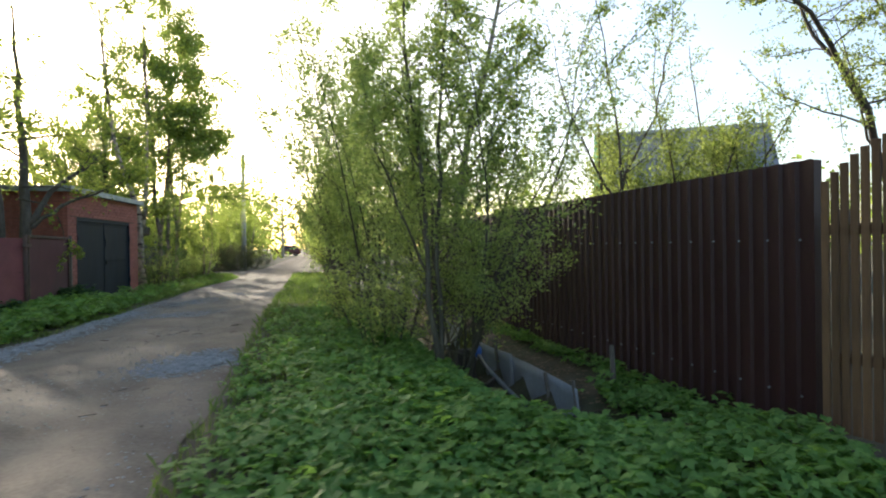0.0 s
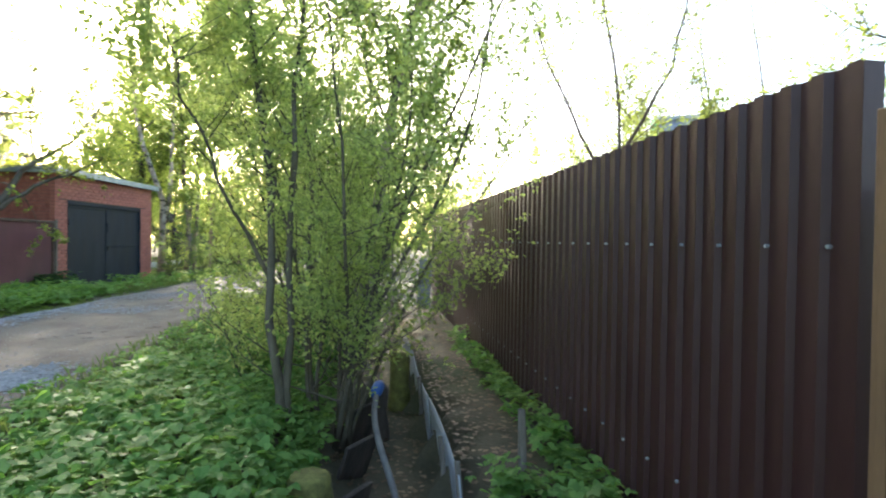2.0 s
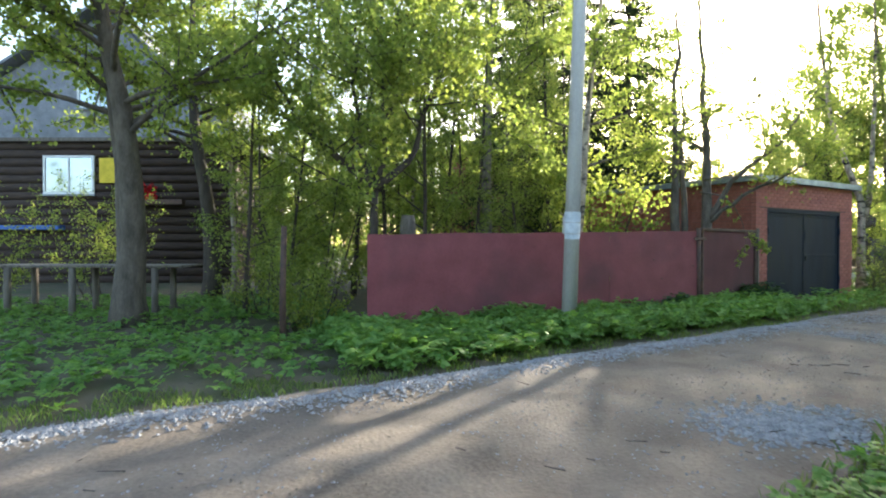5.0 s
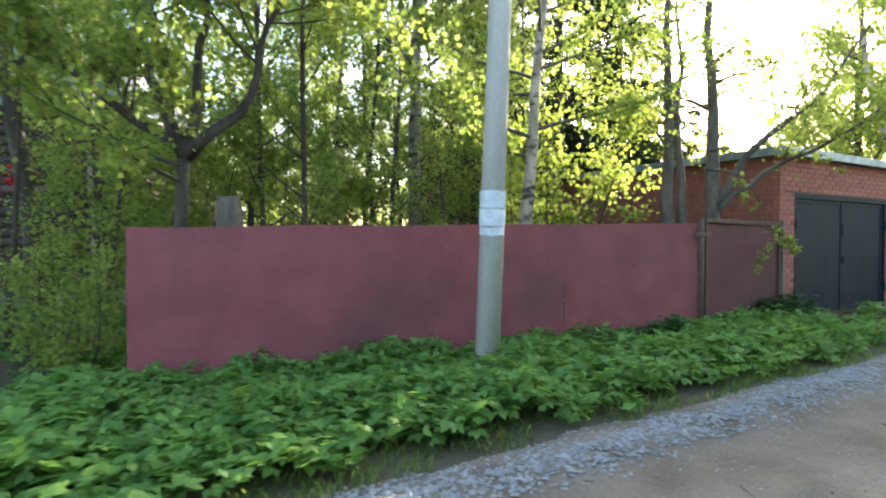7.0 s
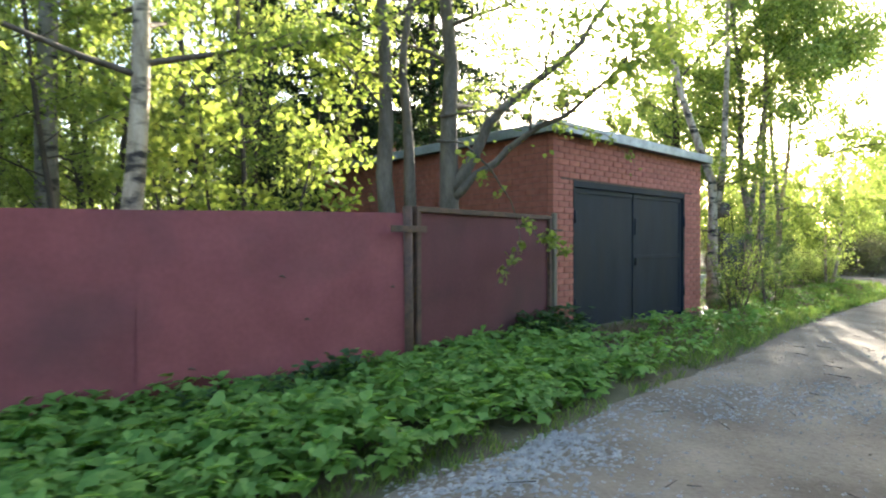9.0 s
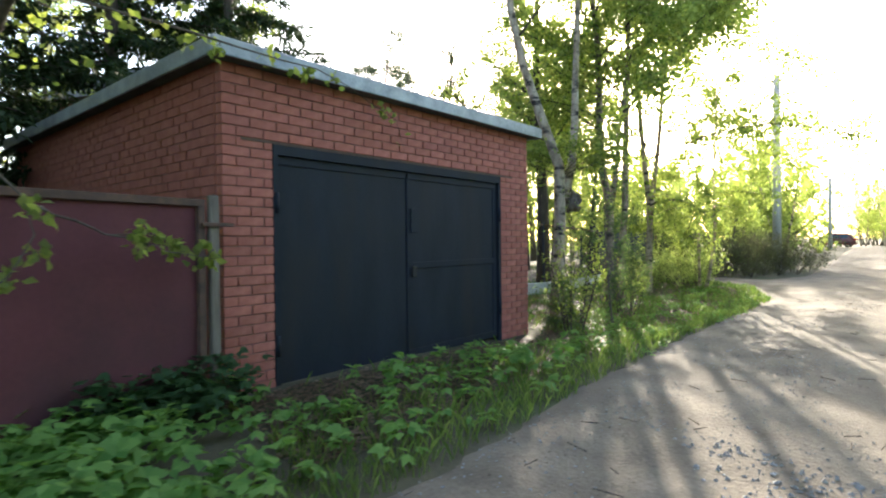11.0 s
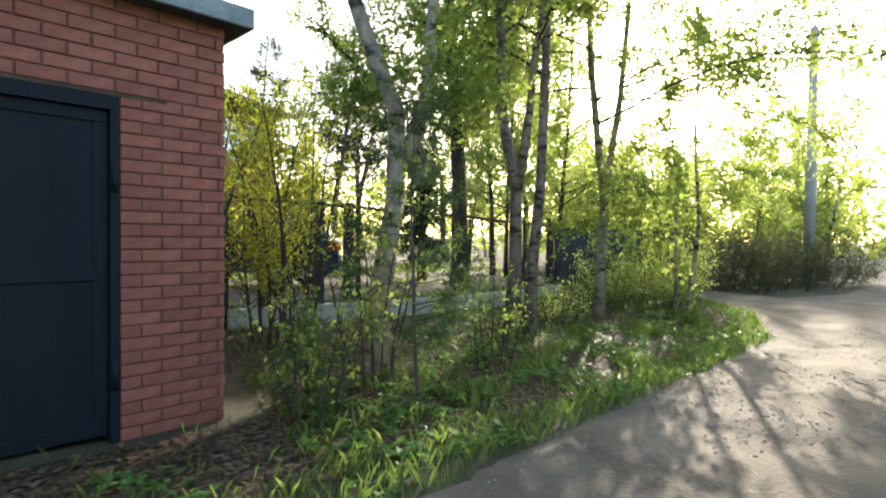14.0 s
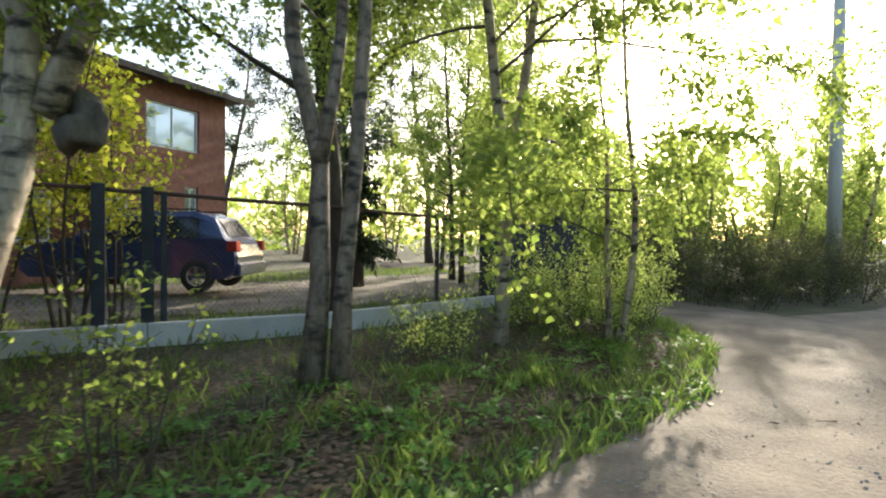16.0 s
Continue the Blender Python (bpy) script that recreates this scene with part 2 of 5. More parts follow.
# ---- mesh tools ----
class Build:
    """Collects vertices and faces for one mesh."""

    def __init__(self):
        self.v, self.f = [], []

    def add(self, verts, faces):
        n = len(self.v)
        self.v.extend([tuple(p) for p in verts])
        self.f.extend([tuple(n + i for i in f) for f in faces])
        return self

    def box(self, lo, hi, m=None):
        (a, b, c), (d, e, g) = lo, hi
        vs = [Vector(p) for p in ((a, b, c), (d, b, c), (d, e, c), (a, e, c), (a, b, g), (d, b, g), (d, e, g), (a, e, g))]
        if m is not None:
            vs = [m @ p for p in vs]
        return self.add(vs, ((0, 3, 2, 1), (4, 5, 6, 7), (0, 1, 5, 4), (1, 2, 6, 5), (2, 3, 7, 6), (3, 0, 4, 7)))

    def tube(self, pts, radii, n=6, cap=True):
        pts = np.asarray(pts, float)
        d = np.gradient(pts, axis=0)
        d /= np.linalg.norm(d, axis=1, keepdims=True) + 1e-9
        ref = np.where(np.abs(d[:, 2:3]) < 0.9, [[0.0, 0.0, 1.0]], [[1.0, 0.0, 0.0]])
        ref[:] = ref[0]
        a = np.cross(d, ref)
        a /= np.linalg.norm(a, axis=1, keepdims=True) + 1e-9
        b = np.cross(d, a)
        th = np.arange(n) * 2 * math.pi / n
        r = np.asarray(radii, float).reshape(-1, 1, 1)
        ring = pts[:, None] + r * (np.cos(th)[None, :, None] * a[:, None] + np.sin(th)[None, :, None] * b[:, None])
        k, base = len(pts), len(self.v)
        self.v.extend(map(tuple, ring.reshape(-1, 3)))
        for i in range(k - 1):
            for j in range(n):
                p, q = base + i * n + j, base + i * n + (j + 1) % n
                self.f.append((p, p + n, q + n, q))
        if cap:
            self.f.append(tuple(base + j for j in range(n)))
            self.f.append(tuple(base + (k - 1) * n + n - 1 - j for j in range(n)))
        return self

    def cyl(self, p, q, r, n=12):
        return self.tube([p, q], [r, r], n)

    def mesh(self, name, material, smooth=False, bevel=0.0):
        me = bpy.data.meshes.new(name)
        me.from_pydata(self.v, [], self.f)
        if bevel:
            bm = bmesh.new()
            bm.from_mesh(me)
            bmesh.ops.bevel(bm, geom=bm.edges[:], offset=bevel, segments=1, affect="EDGES", clamp_overlap=True)
            bm.to_mesh(me)
            bm.free()
        me.materials.append(material)
        if smooth:
            me.polygons.foreach_set("use_smooth", [True] * len(me.polygons))
        me.update()
        return me


def thing(name, m, label, category, group="", kind=""):
    ob = new(name)
    ob.matrix_world = m
    ob.empty_display_size = 0.2
    return tagged(ob, label, category, group, kind)


def part(name, mesh, parent, label="", m=None):
    ob = new(name, mesh)
    ob.parent = parent
    if m is not None:
        ob.matrix_local = m
    return tagged(ob, label) if label else ob


def quads(name, verts, material, smooth=False):
    """A mesh of loose quads from an (n, 4, 3) array."""
    n = len(verts)
    me = bpy.data.meshes.new(name)
    me.vertices.add(n * 4)
    me.vertices.foreach_set("co", np.ascontiguousarray(verts, dtype=np.float32).ravel())
    me.loops.add(n * 4)
    me.loops.foreach_set("vertex_index", np.arange(n * 4, dtype=np.int32))
    me.polygons.add(n)
    me.polygons.foreach_set("loop_start", np.arange(n, dtype=np.int32) * 4)
    me.materials.append(material)
    me.update(calc_edges=True)
    me.validate()
    return me


def leaf_quads(rng, at, size, narrow=0.55, droop=0.3, flat=0.0):
    """Pointed, folded leaves at the given points, each turned its own way."""
    n = len(at)
    d = rng.normal(size=(n, 3))
    d[:, 2] = d[:, 2] * (1 - flat) - droop
    d /= np.linalg.norm(d, axis=1, keepdims=True)
    up = rng.normal(size=(n, 3)) * (1 - flat)
    up[:, 2] += 0.6 + flat * 2
    s = np.cross(d, up)
    s /= np.linalg.norm(s, axis=1, keepdims=True) + 1e-9
    nn = np.cross(s, d)
    L = (size * rng.uniform(0.6, 1.25, n))[:, None]
    w = L * narrow * 0.5
    at = np.asarray(at)
    mid = at + d * L * 0.45
    return np.stack([at, mid + s * w + nn * L * 0.1, at + d * L, mid - s * w + nn * L * 0.1], 1)


def sheet(name, fn, us, vs, material, smooth=True):
    """A grid whose points are fn(u, v)."""
    me = bpy.data.meshes.new(name)
    verts = [fn(u, v) for v in vs for u in us]
    n = len(us)
    faces = [(j * n + i, j * n + i + 1, (j + 1) * n + i + 1, (j + 1) * n + i) for j in range(len(vs) - 1) for i in range(n - 1)]
    me.from_pydata(verts, [], faces)
    me.materials.append(material)
    if smooth:
        me.polygons.foreach_set("use_smooth", [True] * len(faces))
    me.update()
    return me


def smooth01(x, a, b):
    t = min(1.0, max(0.0, (x - a) / (b - a)))
    return t * t * (3 - 2 * t)


# ---- the lie of the land ----
FENCE_X, FENCE_Y, FENCE_SLOPE = 3.1, 3.79, -0.335


def from_fence(x, y):
    """Distance from the brown fence's line, towards the lane."""
    return (FENCE_X + FENCE_SLOPE * (y - FENCE_Y) - x) * 0.948


def land(x, y):
    u = from_fence(x, y)
    along = smooth01(y, 3.4, 4.7) * (1 - smooth01(y, 14.0, 17.0))
    z = 0.02 * noise.noise((x * 0.7, y * 0.7, 0)) + 0.012 * noise.noise((x * 2.3, y * 2.3, 4))
    if 0 < along:
        if u < 0.84:
            z += -0.2 * along * smooth01(u, -1.5, 0.4)
        else:
            z += along * (-0.2 - 0.35 * smooth01(u, 0.84, 0.9) + 0.55 * smooth01(u, 1.35, 2.2))
    z -= 0.1 * smooth01(-x, 8.2, 9.6) * smooth01(y, 14.5, 17.5) * (1 - smooth01(y, 23, 26))
    z -= 0.35 * math.exp(-((x + 7.9) ** 2) / 0.35 - ((y - 2.4) ** 2) / 1.3)
    return z


LANE = [(-60, 9.5, 13.5), (-30, 2.8, 6.6), (-10, -1.5, 2.2), (0, -3.85, -0.1), (2.5, -4.3, -0.74), (4, -4.65, -1.15), (6, -5.2, -1.75), (8, -5.7, -2.4), (10, -6.2, -3.05), (12, -6.75, -3.6), (14, -7.25, -4.2),
        (16, -7.85, -4.75), (18.5, -8.5, -5.5), (21.5, -9.2, -6.4), (24, -9.8, -7.1), (25.7, -10.9, -7.6), (27, -12.6, -8.0), (28.3, -13.0, -8.4), (29.2, -12.1, -8.6), (32, -12.0, -9.4), (36.5, -13.2, -10.65), (50, -17.0, -14.4), (120, -36.5, -33.5)]


def lane_edges(y):
    ys = [r[0] for r in LANE]
    return float(np.interp(y, ys, [r[1] for r in LANE])), float(np.interp(y, ys, [r[2] for r in LANE]))


def steps(*stops):
    out = []
    for a, b, d in stops:
        out += list(np.arange(a, b, d))
    return out + [stops[-1][1]]


def bed(x, y):
    """The soil: sunk a little beneath the lane's own surface."""
    l, r = lane_edges(y)
    return land(x, y) - 0.12 * smooth01(min(x - l, r - x), 0.05, 0.45)


gx = steps((-900, -100, 100), (-100, -30, 5), (-30, -16, 0.7), (-16, 6, 0.22), (6, 30, 2), (30, 100, 10), (100, 900, 100))
gy = steps((-600, -60, 60), (-60, -6, 3), (-6, 30, 0.22), (30, 60, 1.5), (60, 120, 6), (120, 1200, 120))
ground = new("ground", sheet("ground", lambda x, y: (x, y, bed(x, y)), gx, gy, M_SOIL))
tagged(ground, "dark soil with moss and thin grass beside the lane", "ground", kind="structure")


def lane_point(u, y):
    a, b = lane_edges(y)
    wob = 0.22 * noise.noise((y * 0.5, 1.7, 3)) + 0.1 * noise.noise((y * 2.1, 5, 1))
    wob2 = 0.25 * noise.noise((y * 0.45, 9.1, 7)) + 0.1 * noise.noise((y * 2.3, 2, 8))
    a, b = a + wob, b + wob2
    x = a + (b - a) * u
    edge = min(u, 1 - u)
    rut = -0.03 * (math.exp(-((u - 0.27) / 0.09) ** 2) + math.exp(-((u - 0.72) / 0.09) ** 2))
    z = land(x, y) * 0.5 + 0.045 * smooth01(edge, 0.0, 0.12) - 0.02 + rut + 0.015 * noise.noise((x * 1.1, y * 1.1, 8)) + 0.009 * noise.noise((x * 4.3, y * 4.3, 2)) * smooth01(edge, 0, 0.1)
    return (x, y, z)


road = new("road", sheet("road", lane_point, list(np.linspace(0, 1, 34)), steps((-60, -6, 2), (-6, 30, 0.14), (30, 120, 1.0)), M_ROAD))
tagged(road, "unpaved lane of packed pale dirt with ruts and gravel", "road", kind="structure")


def side_point(u, s):
    x, y = -9.8 - s, 27.8 + 0.13 * s
    w = 1.3 + 0.12 * noise.noise((s * 1.3, 2, 0))
    yy = y + (u - 0.5) * 2 * w
    return (x, yy, land(x, yy) + 0.035 * smooth01(min(u, 1 - u), 0, 0.15) - 0.012)


side = new("road_side", sheet("road_side", side_point, list(np.linspace(0, 1, 14)), list(np.arange(0, 26, 0.3)), M_ROAD))
tagged(side, "narrow side track of pale packed dirt joining the lane", "road", kind="structure")
yard_v = lambda u, s: (-16.8 - 6 * u, 14 + s, 0.02 + land(-16.8 - 6 * u, 14 + s))
drive = new("pavement_yard", sheet("pavement_yard", yard_v, list(np.linspace(0, 1, 12)), list(np.arange(0, 15, 0.5)), M_ROAD))
tagged(drive, "pale gravel drive in the yard behind the wire fence", "driveway", kind="structure")


# ---- brick garage ----
def run_pose(a, b, z=0.0):
    """Local x runs from a to b along a wall, local y points away to its left."""
    return pose(a[0], a[1], z, 0, 0, math.degrees(math.atan2(b[1] - a[1], b[0] - a[0])))


def brick_mesh(lx, ly, lz, material):
    return Build().box((0, 0, 0), (lx, ly, lz)).mesh("brick", material, bevel=0.004)


G0, G1 = (-9.15, 12.88), (-10.19, 17.37)
GW, GD, GH, GZ = math.dist(G0, G1), 6.2, 2.72, -0.2
garage = thing("brick_garage", run_pose(G0, G1), "flat-roofed red brick garage beside the dirt lane", "garage")
# local x along the front, local y into the garage (left of the run)
DX0, DX1, DTOP = 0.47, 3.93, 2.11
COURSE, BL, GAP = 0.0826, 0.252, 0.009
pier_a = part("pier", Build().box((0.012, 0.012, GZ), (DX0 - 0.012, 0.35, GH)).mesh("pier", M_MORTAR), garage)
pier_b = part("pier", Build().box((DX1 + 0.012, 0.012, GZ), (GW - 0.012, 0.35, GH)).mesh("pier", M_MORTAR), garage)
front = part("front_wall", Build().box((DX0 - 0.012, 0.012, DTOP + 0.012), (DX1 + 0.012, 0.35, GH)).mesh("front_wall", M_MORTAR), garage)
wall = Build().box((0.012, 0.35, GZ), (0.35, GD - 0.35, GH)).box((GW - 0.35, 0.35, GZ), (GW - 0.012, GD - 0.35, GH)).box((0.012, GD - 0.35, GZ), (GW - 0.012, GD, GH))
sides = part("side_wall", wall.mesh("side_wall", M_MORTAR), garage)
slab = Build().box((-0.12, -0.14, GH), (GW + 0.12, GD + 0.1, GH + 0.05))
part("roof", slab.mesh("roof", M_TAR), garage)
for lo, hi in (((-0.14, -0.165, GH - 0.01), (GW + 0.14, -0.14, GH + 0.13)), ((-0.145, -0.14, GH - 0.01), (-0.12, GD + 0.1, GH + 0.13)), ((GW + 0.12, -0.14, GH - 0.01), (GW + 0.145, GD + 0.1, GH + 0.13))):
    part("roof_trim", Build().box(lo, hi).mesh("roof_trim", M_ZINC, bevel=0.006), garage, "dull zinc strip along the roof edge")
part("roof_top", Build().box((-0.12, -0.14, GH + 0.05), (GW + 0.12, GD + 0.1, GH + 0.11)).mesh("roof_top", M_TAR), garage)
part("lintel", Build().box((DX0 - 0.3, -0.004, DTOP - 0.004), (DX1 + 0.28, 0.03, DTOP + 0.018)).mesh("lintel", M_RUST), garage, "dark steel lintel edge")
DMID = (DX0 + DX1) / 2 - 0.05
for n, (a, b) in enumerate(((DX0 + 0.05, DMID), (DMID + 0.006, DX1 - 0.05))):
    leaf = part("gate_leaf", Build().box((a, 0.05, -0.04), (b, 0.09, DTOP - 0.09)).mesh("gate_leaf", M_DOOR, bevel=0.004), garage, "blue-black painted steel gate leaf")
    for z0, z1 in ((-0.03, 0.05), (0.95, 1.02), (DTOP - 0.17, DTOP - 0.095)) if n else ((DTOP - 0.17, DTOP - 0.095),):
        part("crossbar", Build().box((a + 0.01, 0.036, z0), (b - 0.01, 0.05, z1)).mesh("crossbar", M_DOOR, bevel=0.004), leaf)
    if n:
        for x0 in (a + 0.005, b - 0.085):
            part("stile", Build().box((x0, 0.038, 0.05), (x0 + 0.08, 0.05, DTOP - 0.17)).mesh("stile", M_DOOR, bevel=0.004), leaf)
        part("lock_plate", Build().box((a + 0.05, 0.02, 1.35), (a + 0.15, 0.038, 1.62)).mesh("lock_plate", M_DOOR, bevel=0.006), leaf)
        part("padlock", Build().box((a + 0.06, 0.005, 0.86), (a + 0.13, 0.036, 0.98)).mesh("padlock", M_BLACK, bevel=0.008), leaf)
for z in (0.35, 1.6):
    for x in (DX0 + 0.03, DX1 - 0.03):
        part("hinge", Build().cyl((x, 0.0, z - 0.09), (x, 0.0, z + 0.09), 0.022, 10).mesh("hinge", M_DOOR, True), garage)
frame_b = Build().box((DX0, 0.0, -0.1), (DX0 + 0.05, 0.12, DTOP)).box((DX1 - 0.05, 0.0, -0.1), (DX1, 0.12, DTOP)).box((DX0 + 0.05, 0.0, DTOP - 0.09), (DX1 - 0.05, 0.12, DTOP))
part("gate_frame", frame_b.mesh("gate_frame", M_DOOR), garage)

# ---- maroon sheet fence ----
F0, F1, F2 = (-7.1, 3.61), (-7.95, 10.16), (-9.03, 12.75)
fl = math.dist(F0, F1)
steel = thing("sheet_fence", run_pose(F0, F1), "long maroon painted flat steel sheet fence with dents", "fence")
n_sheets = 3
for i in range(n_sheets):
    a, b = fl * i / n_sheets, fl * (i + 1) / n_sheets
    def wavy(u, v, a=a, b=b, i=i):
        x = a + (b - a) * u + (0.004 if u > 0.99 else 0)
        top = 1.4 + 0.12 * x / fl
        z = -0.25 + (top + 0.25) * v
        return (x, 0.014 * noise.noise((x * 0.9, z * 1.1, 3 + i)) + 0.006 * noise.noise((x * 3.5, z * 3.5, i)) + 0.004 * (i % 2), z + 0.012 * noise.noise((x, 0, 9)) * v)
    part("steel_sheet", sheet("steel_sheet", wavy, list(np.linspace(0, 1, 34)), list(np.linspace(0, 1, 22)), M_MAROON), steel)
    part("sheet_back", Build().box((a + 0.02, 0.04, 1.2), (b - 0.02, 0.09, 1.26)).mesh("sheet_back", M_RUST), steel)
for x in (0.06, fl * 0.34, fl * 0.67):
    part("post", Build().cyl((x, 0.09, -0.3), (x, 0.09, 1.38), 0.035).mesh("post", M_RUST, True), steel)
rngf = np.random.default_rng(5)
for i in range(7):
    x, z = rngf.uniform(1.2, fl - 0.2), rngf.uniform(0.3, 1.15)
    part("rust_chip", Build().tube([(x, -0.028, z), (x + 0.02, -0.03, z + 0.004), (x + rngf.uniform(0.03, 0.07), -0.027, z - 0.012)], [0.006, 0.01, 0.004], 5).mesh("rust_chip", M_RUST), steel, "rusty chip in the paint")
gl = math.dist(F1, F2)
sgate = thing("steel_gate", run_pose(F1, F2), "maroon sheet steel side gate in a dark angle-iron frame", "gate")
part("panel", sheet("panel", lambda u, v: (0.12 + (gl - 0.2) * u, 0.008 * noise.noise((u * 3, v * 3, 2)), -0.15 + 1.68 * v + 0.05 * u), list(np.linspace(0, 1, 24)), list(np.linspace(0, 1, 16)), M_GATE), sgate)
for lo, hi in (((0.08, -0.04, 1.53), (gl - 0.06, 0.03, 1.585)), ((0.08, -0.04, -0.15), (0.14, 0.03, 1.53)), ((gl - 0.12, -0.04, -0.15), (gl - 0.06, 0.03, 1.53))):
    part("frame_bar", Build().box(lo, hi).mesh("frame_bar", M_RUST, bevel=0.005), sgate)
part("post", Build().cyl((0, -0.01, -0.3), (-0.01, 0.0, 1.58), 0.045).mesh("post", M_RUST, True), sgate, "rusty round gate post")
part("strap", Build().box((-0.28, -0.06, 1.34), (0.2, -0.045, 1.4)).mesh("strap", M_RUST, bevel=0.004), sgate)
part("post_board", Build().box((gl - 0.03, -0.06, -0.1), (gl + 0.05, -0.01, 1.62)).mesh("post_board", M_OLDWOOD, bevel=0.008), sgate, "pale weathered board post")
part("latch", Build().box((gl - 0.12, -0.09, 1.38), (gl + 0.16, -0.06, 1.41)).mesh("latch", M_RUST, bevel=0.004), sgate)

# ---- concrete lamp poles ----
def concrete_pole(x, y, h, r, label, lean=0.0):
    p = thing("utility_pole", pose(x, y, land(x, y), -lean, 0, 0), label, "utility pole")
    part("shaft", Build().tube([(0, 0, -0.3), (0, 0, h * 0.5), (0, 0, h)], [r, r * 0.86, r * 0.72], 20).mesh("shaft", M_CONC, True), p)
    return p


pole = concrete_pole(-6.85, 6.68, 8.5, 0.12, "round grey concrete utility pole with torn paper notices", 2.0)
for i in range(5):
    z0 = 1.33 + 0.085 * i
    h = 0.075 + 0.03 * (i % 2)
    ring = [(0.124 * math.cos(t), 0.124 * math.sin(t), z0 + dz + 0.012 * noise.noise((t, i, 0))) for dz in (0, h) for t in np.linspace(-1.6 - 0.2 * i, 0.8 + 0.1 * (i % 3), 14)]
    part("notice", Build().add(ring, [(j, j + 1, j + 15, j + 14) for j in range(13)]).mesh("notice", M_PAPER), pole, "torn pale paper notice")
part("meter_box", Build().box((-0.34, 0.02, 1.42), (-0.14, 0.2, 1.7)).mesh("meter_box", M_CONC, bevel=0.01), pole)
farp = concrete_pole(-13.45, 33.5, 7.2, 0.155, "tall weathered grey concrete pole at the bend of the lane")
part("crossarm", Build().box((-0.22, -0.04, 6.95), (0.22, 0.04, 7.03)).mesh("crossarm", M_OLDWOOD, bevel=0.01), farp)
farq = concrete_pole(-25.5, 75, 7.2, 0.2, "distant grey concrete pole above the trees")
for sx in (-0.18, 0.18):
    cable = Build()
    for a, b in (((-13.45 + sx, 33.5, 7.04), (-25.5 + sx, 75, 7.04)),):
        pts = [tuple(np.array(a) * (1 - t) + np.array(b) * t - np.array([0, 0, 1.2 * 4 * t * (1 - t)])) for t in np.linspace(0, 1, 16)]
        cable.tube(pts, [0.012] * 16, 4)
    tagged(new("overhead_cable", cable.mesh("overhead_cable", M_BLACK)), "thin black overhead cable strung between poles", "cable")

# ---- brown corrugated fence ----
B0 = (FENCE_X, FENCE_Y)
B1 = (FENCE_X + FENCE_SLOPE * 9.9, FENCE_Y + 9.9)
bl = math.dist(B0, B1)
brown = thing("corrugated_fence", run_pose(B0, B1), "tall dark brown corrugated metal fence with leaf shadows", "fence")
PITCH, SHEET_W = 0.137, 1.096
def corrugated(w):
    xs, ys = [], []
    k = int(round(w / PITCH))
    for i in range(k):
        for fx, fy in ((0.0, 0.0), (0.38, 0.0), (0.5, -0.024), (0.88, -0.024)):
            xs.append((i + fx) * PITCH), ys.append(fy)
    xs += [k * PITCH, (k + 0.3) * PITCH]
    ys += [0.0, 0.0]
    b = Build()
    n = len(xs)
    zs = (0, 0.7, 1.4, 2.06)
    b.add([(x, y, z) for z in zs for x, y in zip(xs, ys)], [(r * n + i, r * n + i + 1, (r + 1) * n + i + 1, (r + 1) * n + i) for r in range(3) for i in range(n - 1)])
    return b.mesh("metal_sheet", M_BROWN)


sheet_me = corrugated(SHEET_W)
for i in range(int(bl / SHEET_W) + 1):
    part("metal_sheet", sheet_me, brown, m=pose(i * SHEET_W, 0.004 * (i % 2), -0.25 + 0.006 * noise.noise((i * 3.1, 0, 0))))
screw = Build().cyl((0, 0, 0), (0, 0.012, 0), 0.008, 6).mesh("screw", M_ZINC)
for i in range(24):
    for z in (0.15, 1.25):
        part("screw", screw, brown, m=pose(0.09 + i * PITCH * 2, 0.004, z))
for x in np.arange(0.2, bl, 2.4):
    part("post", Build().box((x, -0.11, -0.4), (x + 0.05, -0.05, 1.7)).mesh("post", M_RUST), brown)
for z in (0.1, 1.22):
    part("rail", Build().box((0, -0.05, z), (bl, -0.026, z + 0.04)).mesh("rail", M_RUST), brown)
part("edge_flange", Build().box((-0.02, -0.06, -0.22), (0.0, 0.01, 1.8)).mesh("edge_flange", M_BROWN), brown)

# ---- picket fence ----
K0, K1 = (3.11, 3.72), (4.12, 1.44)
picket = thing("picket_fence", run_pose(K0, K1), "stained pine picket fence with an arched top", "fence")
def picket_mesh(h):
    b = Build().box((0, 0, 0), (0.05, 0.021, h))
    return b.mesh("picket", M_PICKET, bevel=0.004)


kl = math.dist(K0, K1)
for i in range(int(kl / 0.063)):
    x = 0.02 + i * 0.063
    top = 1.62 + 0.28 * math.sin(min(1.0, x / 0.5) * math.pi / 2)
    if x > 1.5:
        top = 1.9 - 0.4 * (1 - math.cos(min(1, (x - 1.5) / 1.1) * math.pi / 2))
    part("picket", picket_mesh(top + 0.12), picket, m=pose(x, -0.03 + 0.003 * noise.noise((i * 2.3, 0, 0)), -0.12, 0, 0.4 * noise.noise((i * 1.7, 5, 0)), 0))
for z in (0.45, 1.28):
    part("rail", Build().box((0.0, 0.0, z), (kl, 0.045, z + 0.07)).mesh("rail", M_PICKET, bevel=0.006), picket)
for x in (0.06, kl - 0.15):
    part("post", Build().box((x, 0.045, -0.3), (x + 0.09, 0.135, 1.45)).mesh("post", M_OLDWOOD, bevel=0.01), picket)

# ---- ditch: grey sheet edging, boards, stumps, hose ----
def ditch_x(y, u):
    return FENCE_X + FENCE_SLOPE * (y - FENCE_Y) - u / 0.948


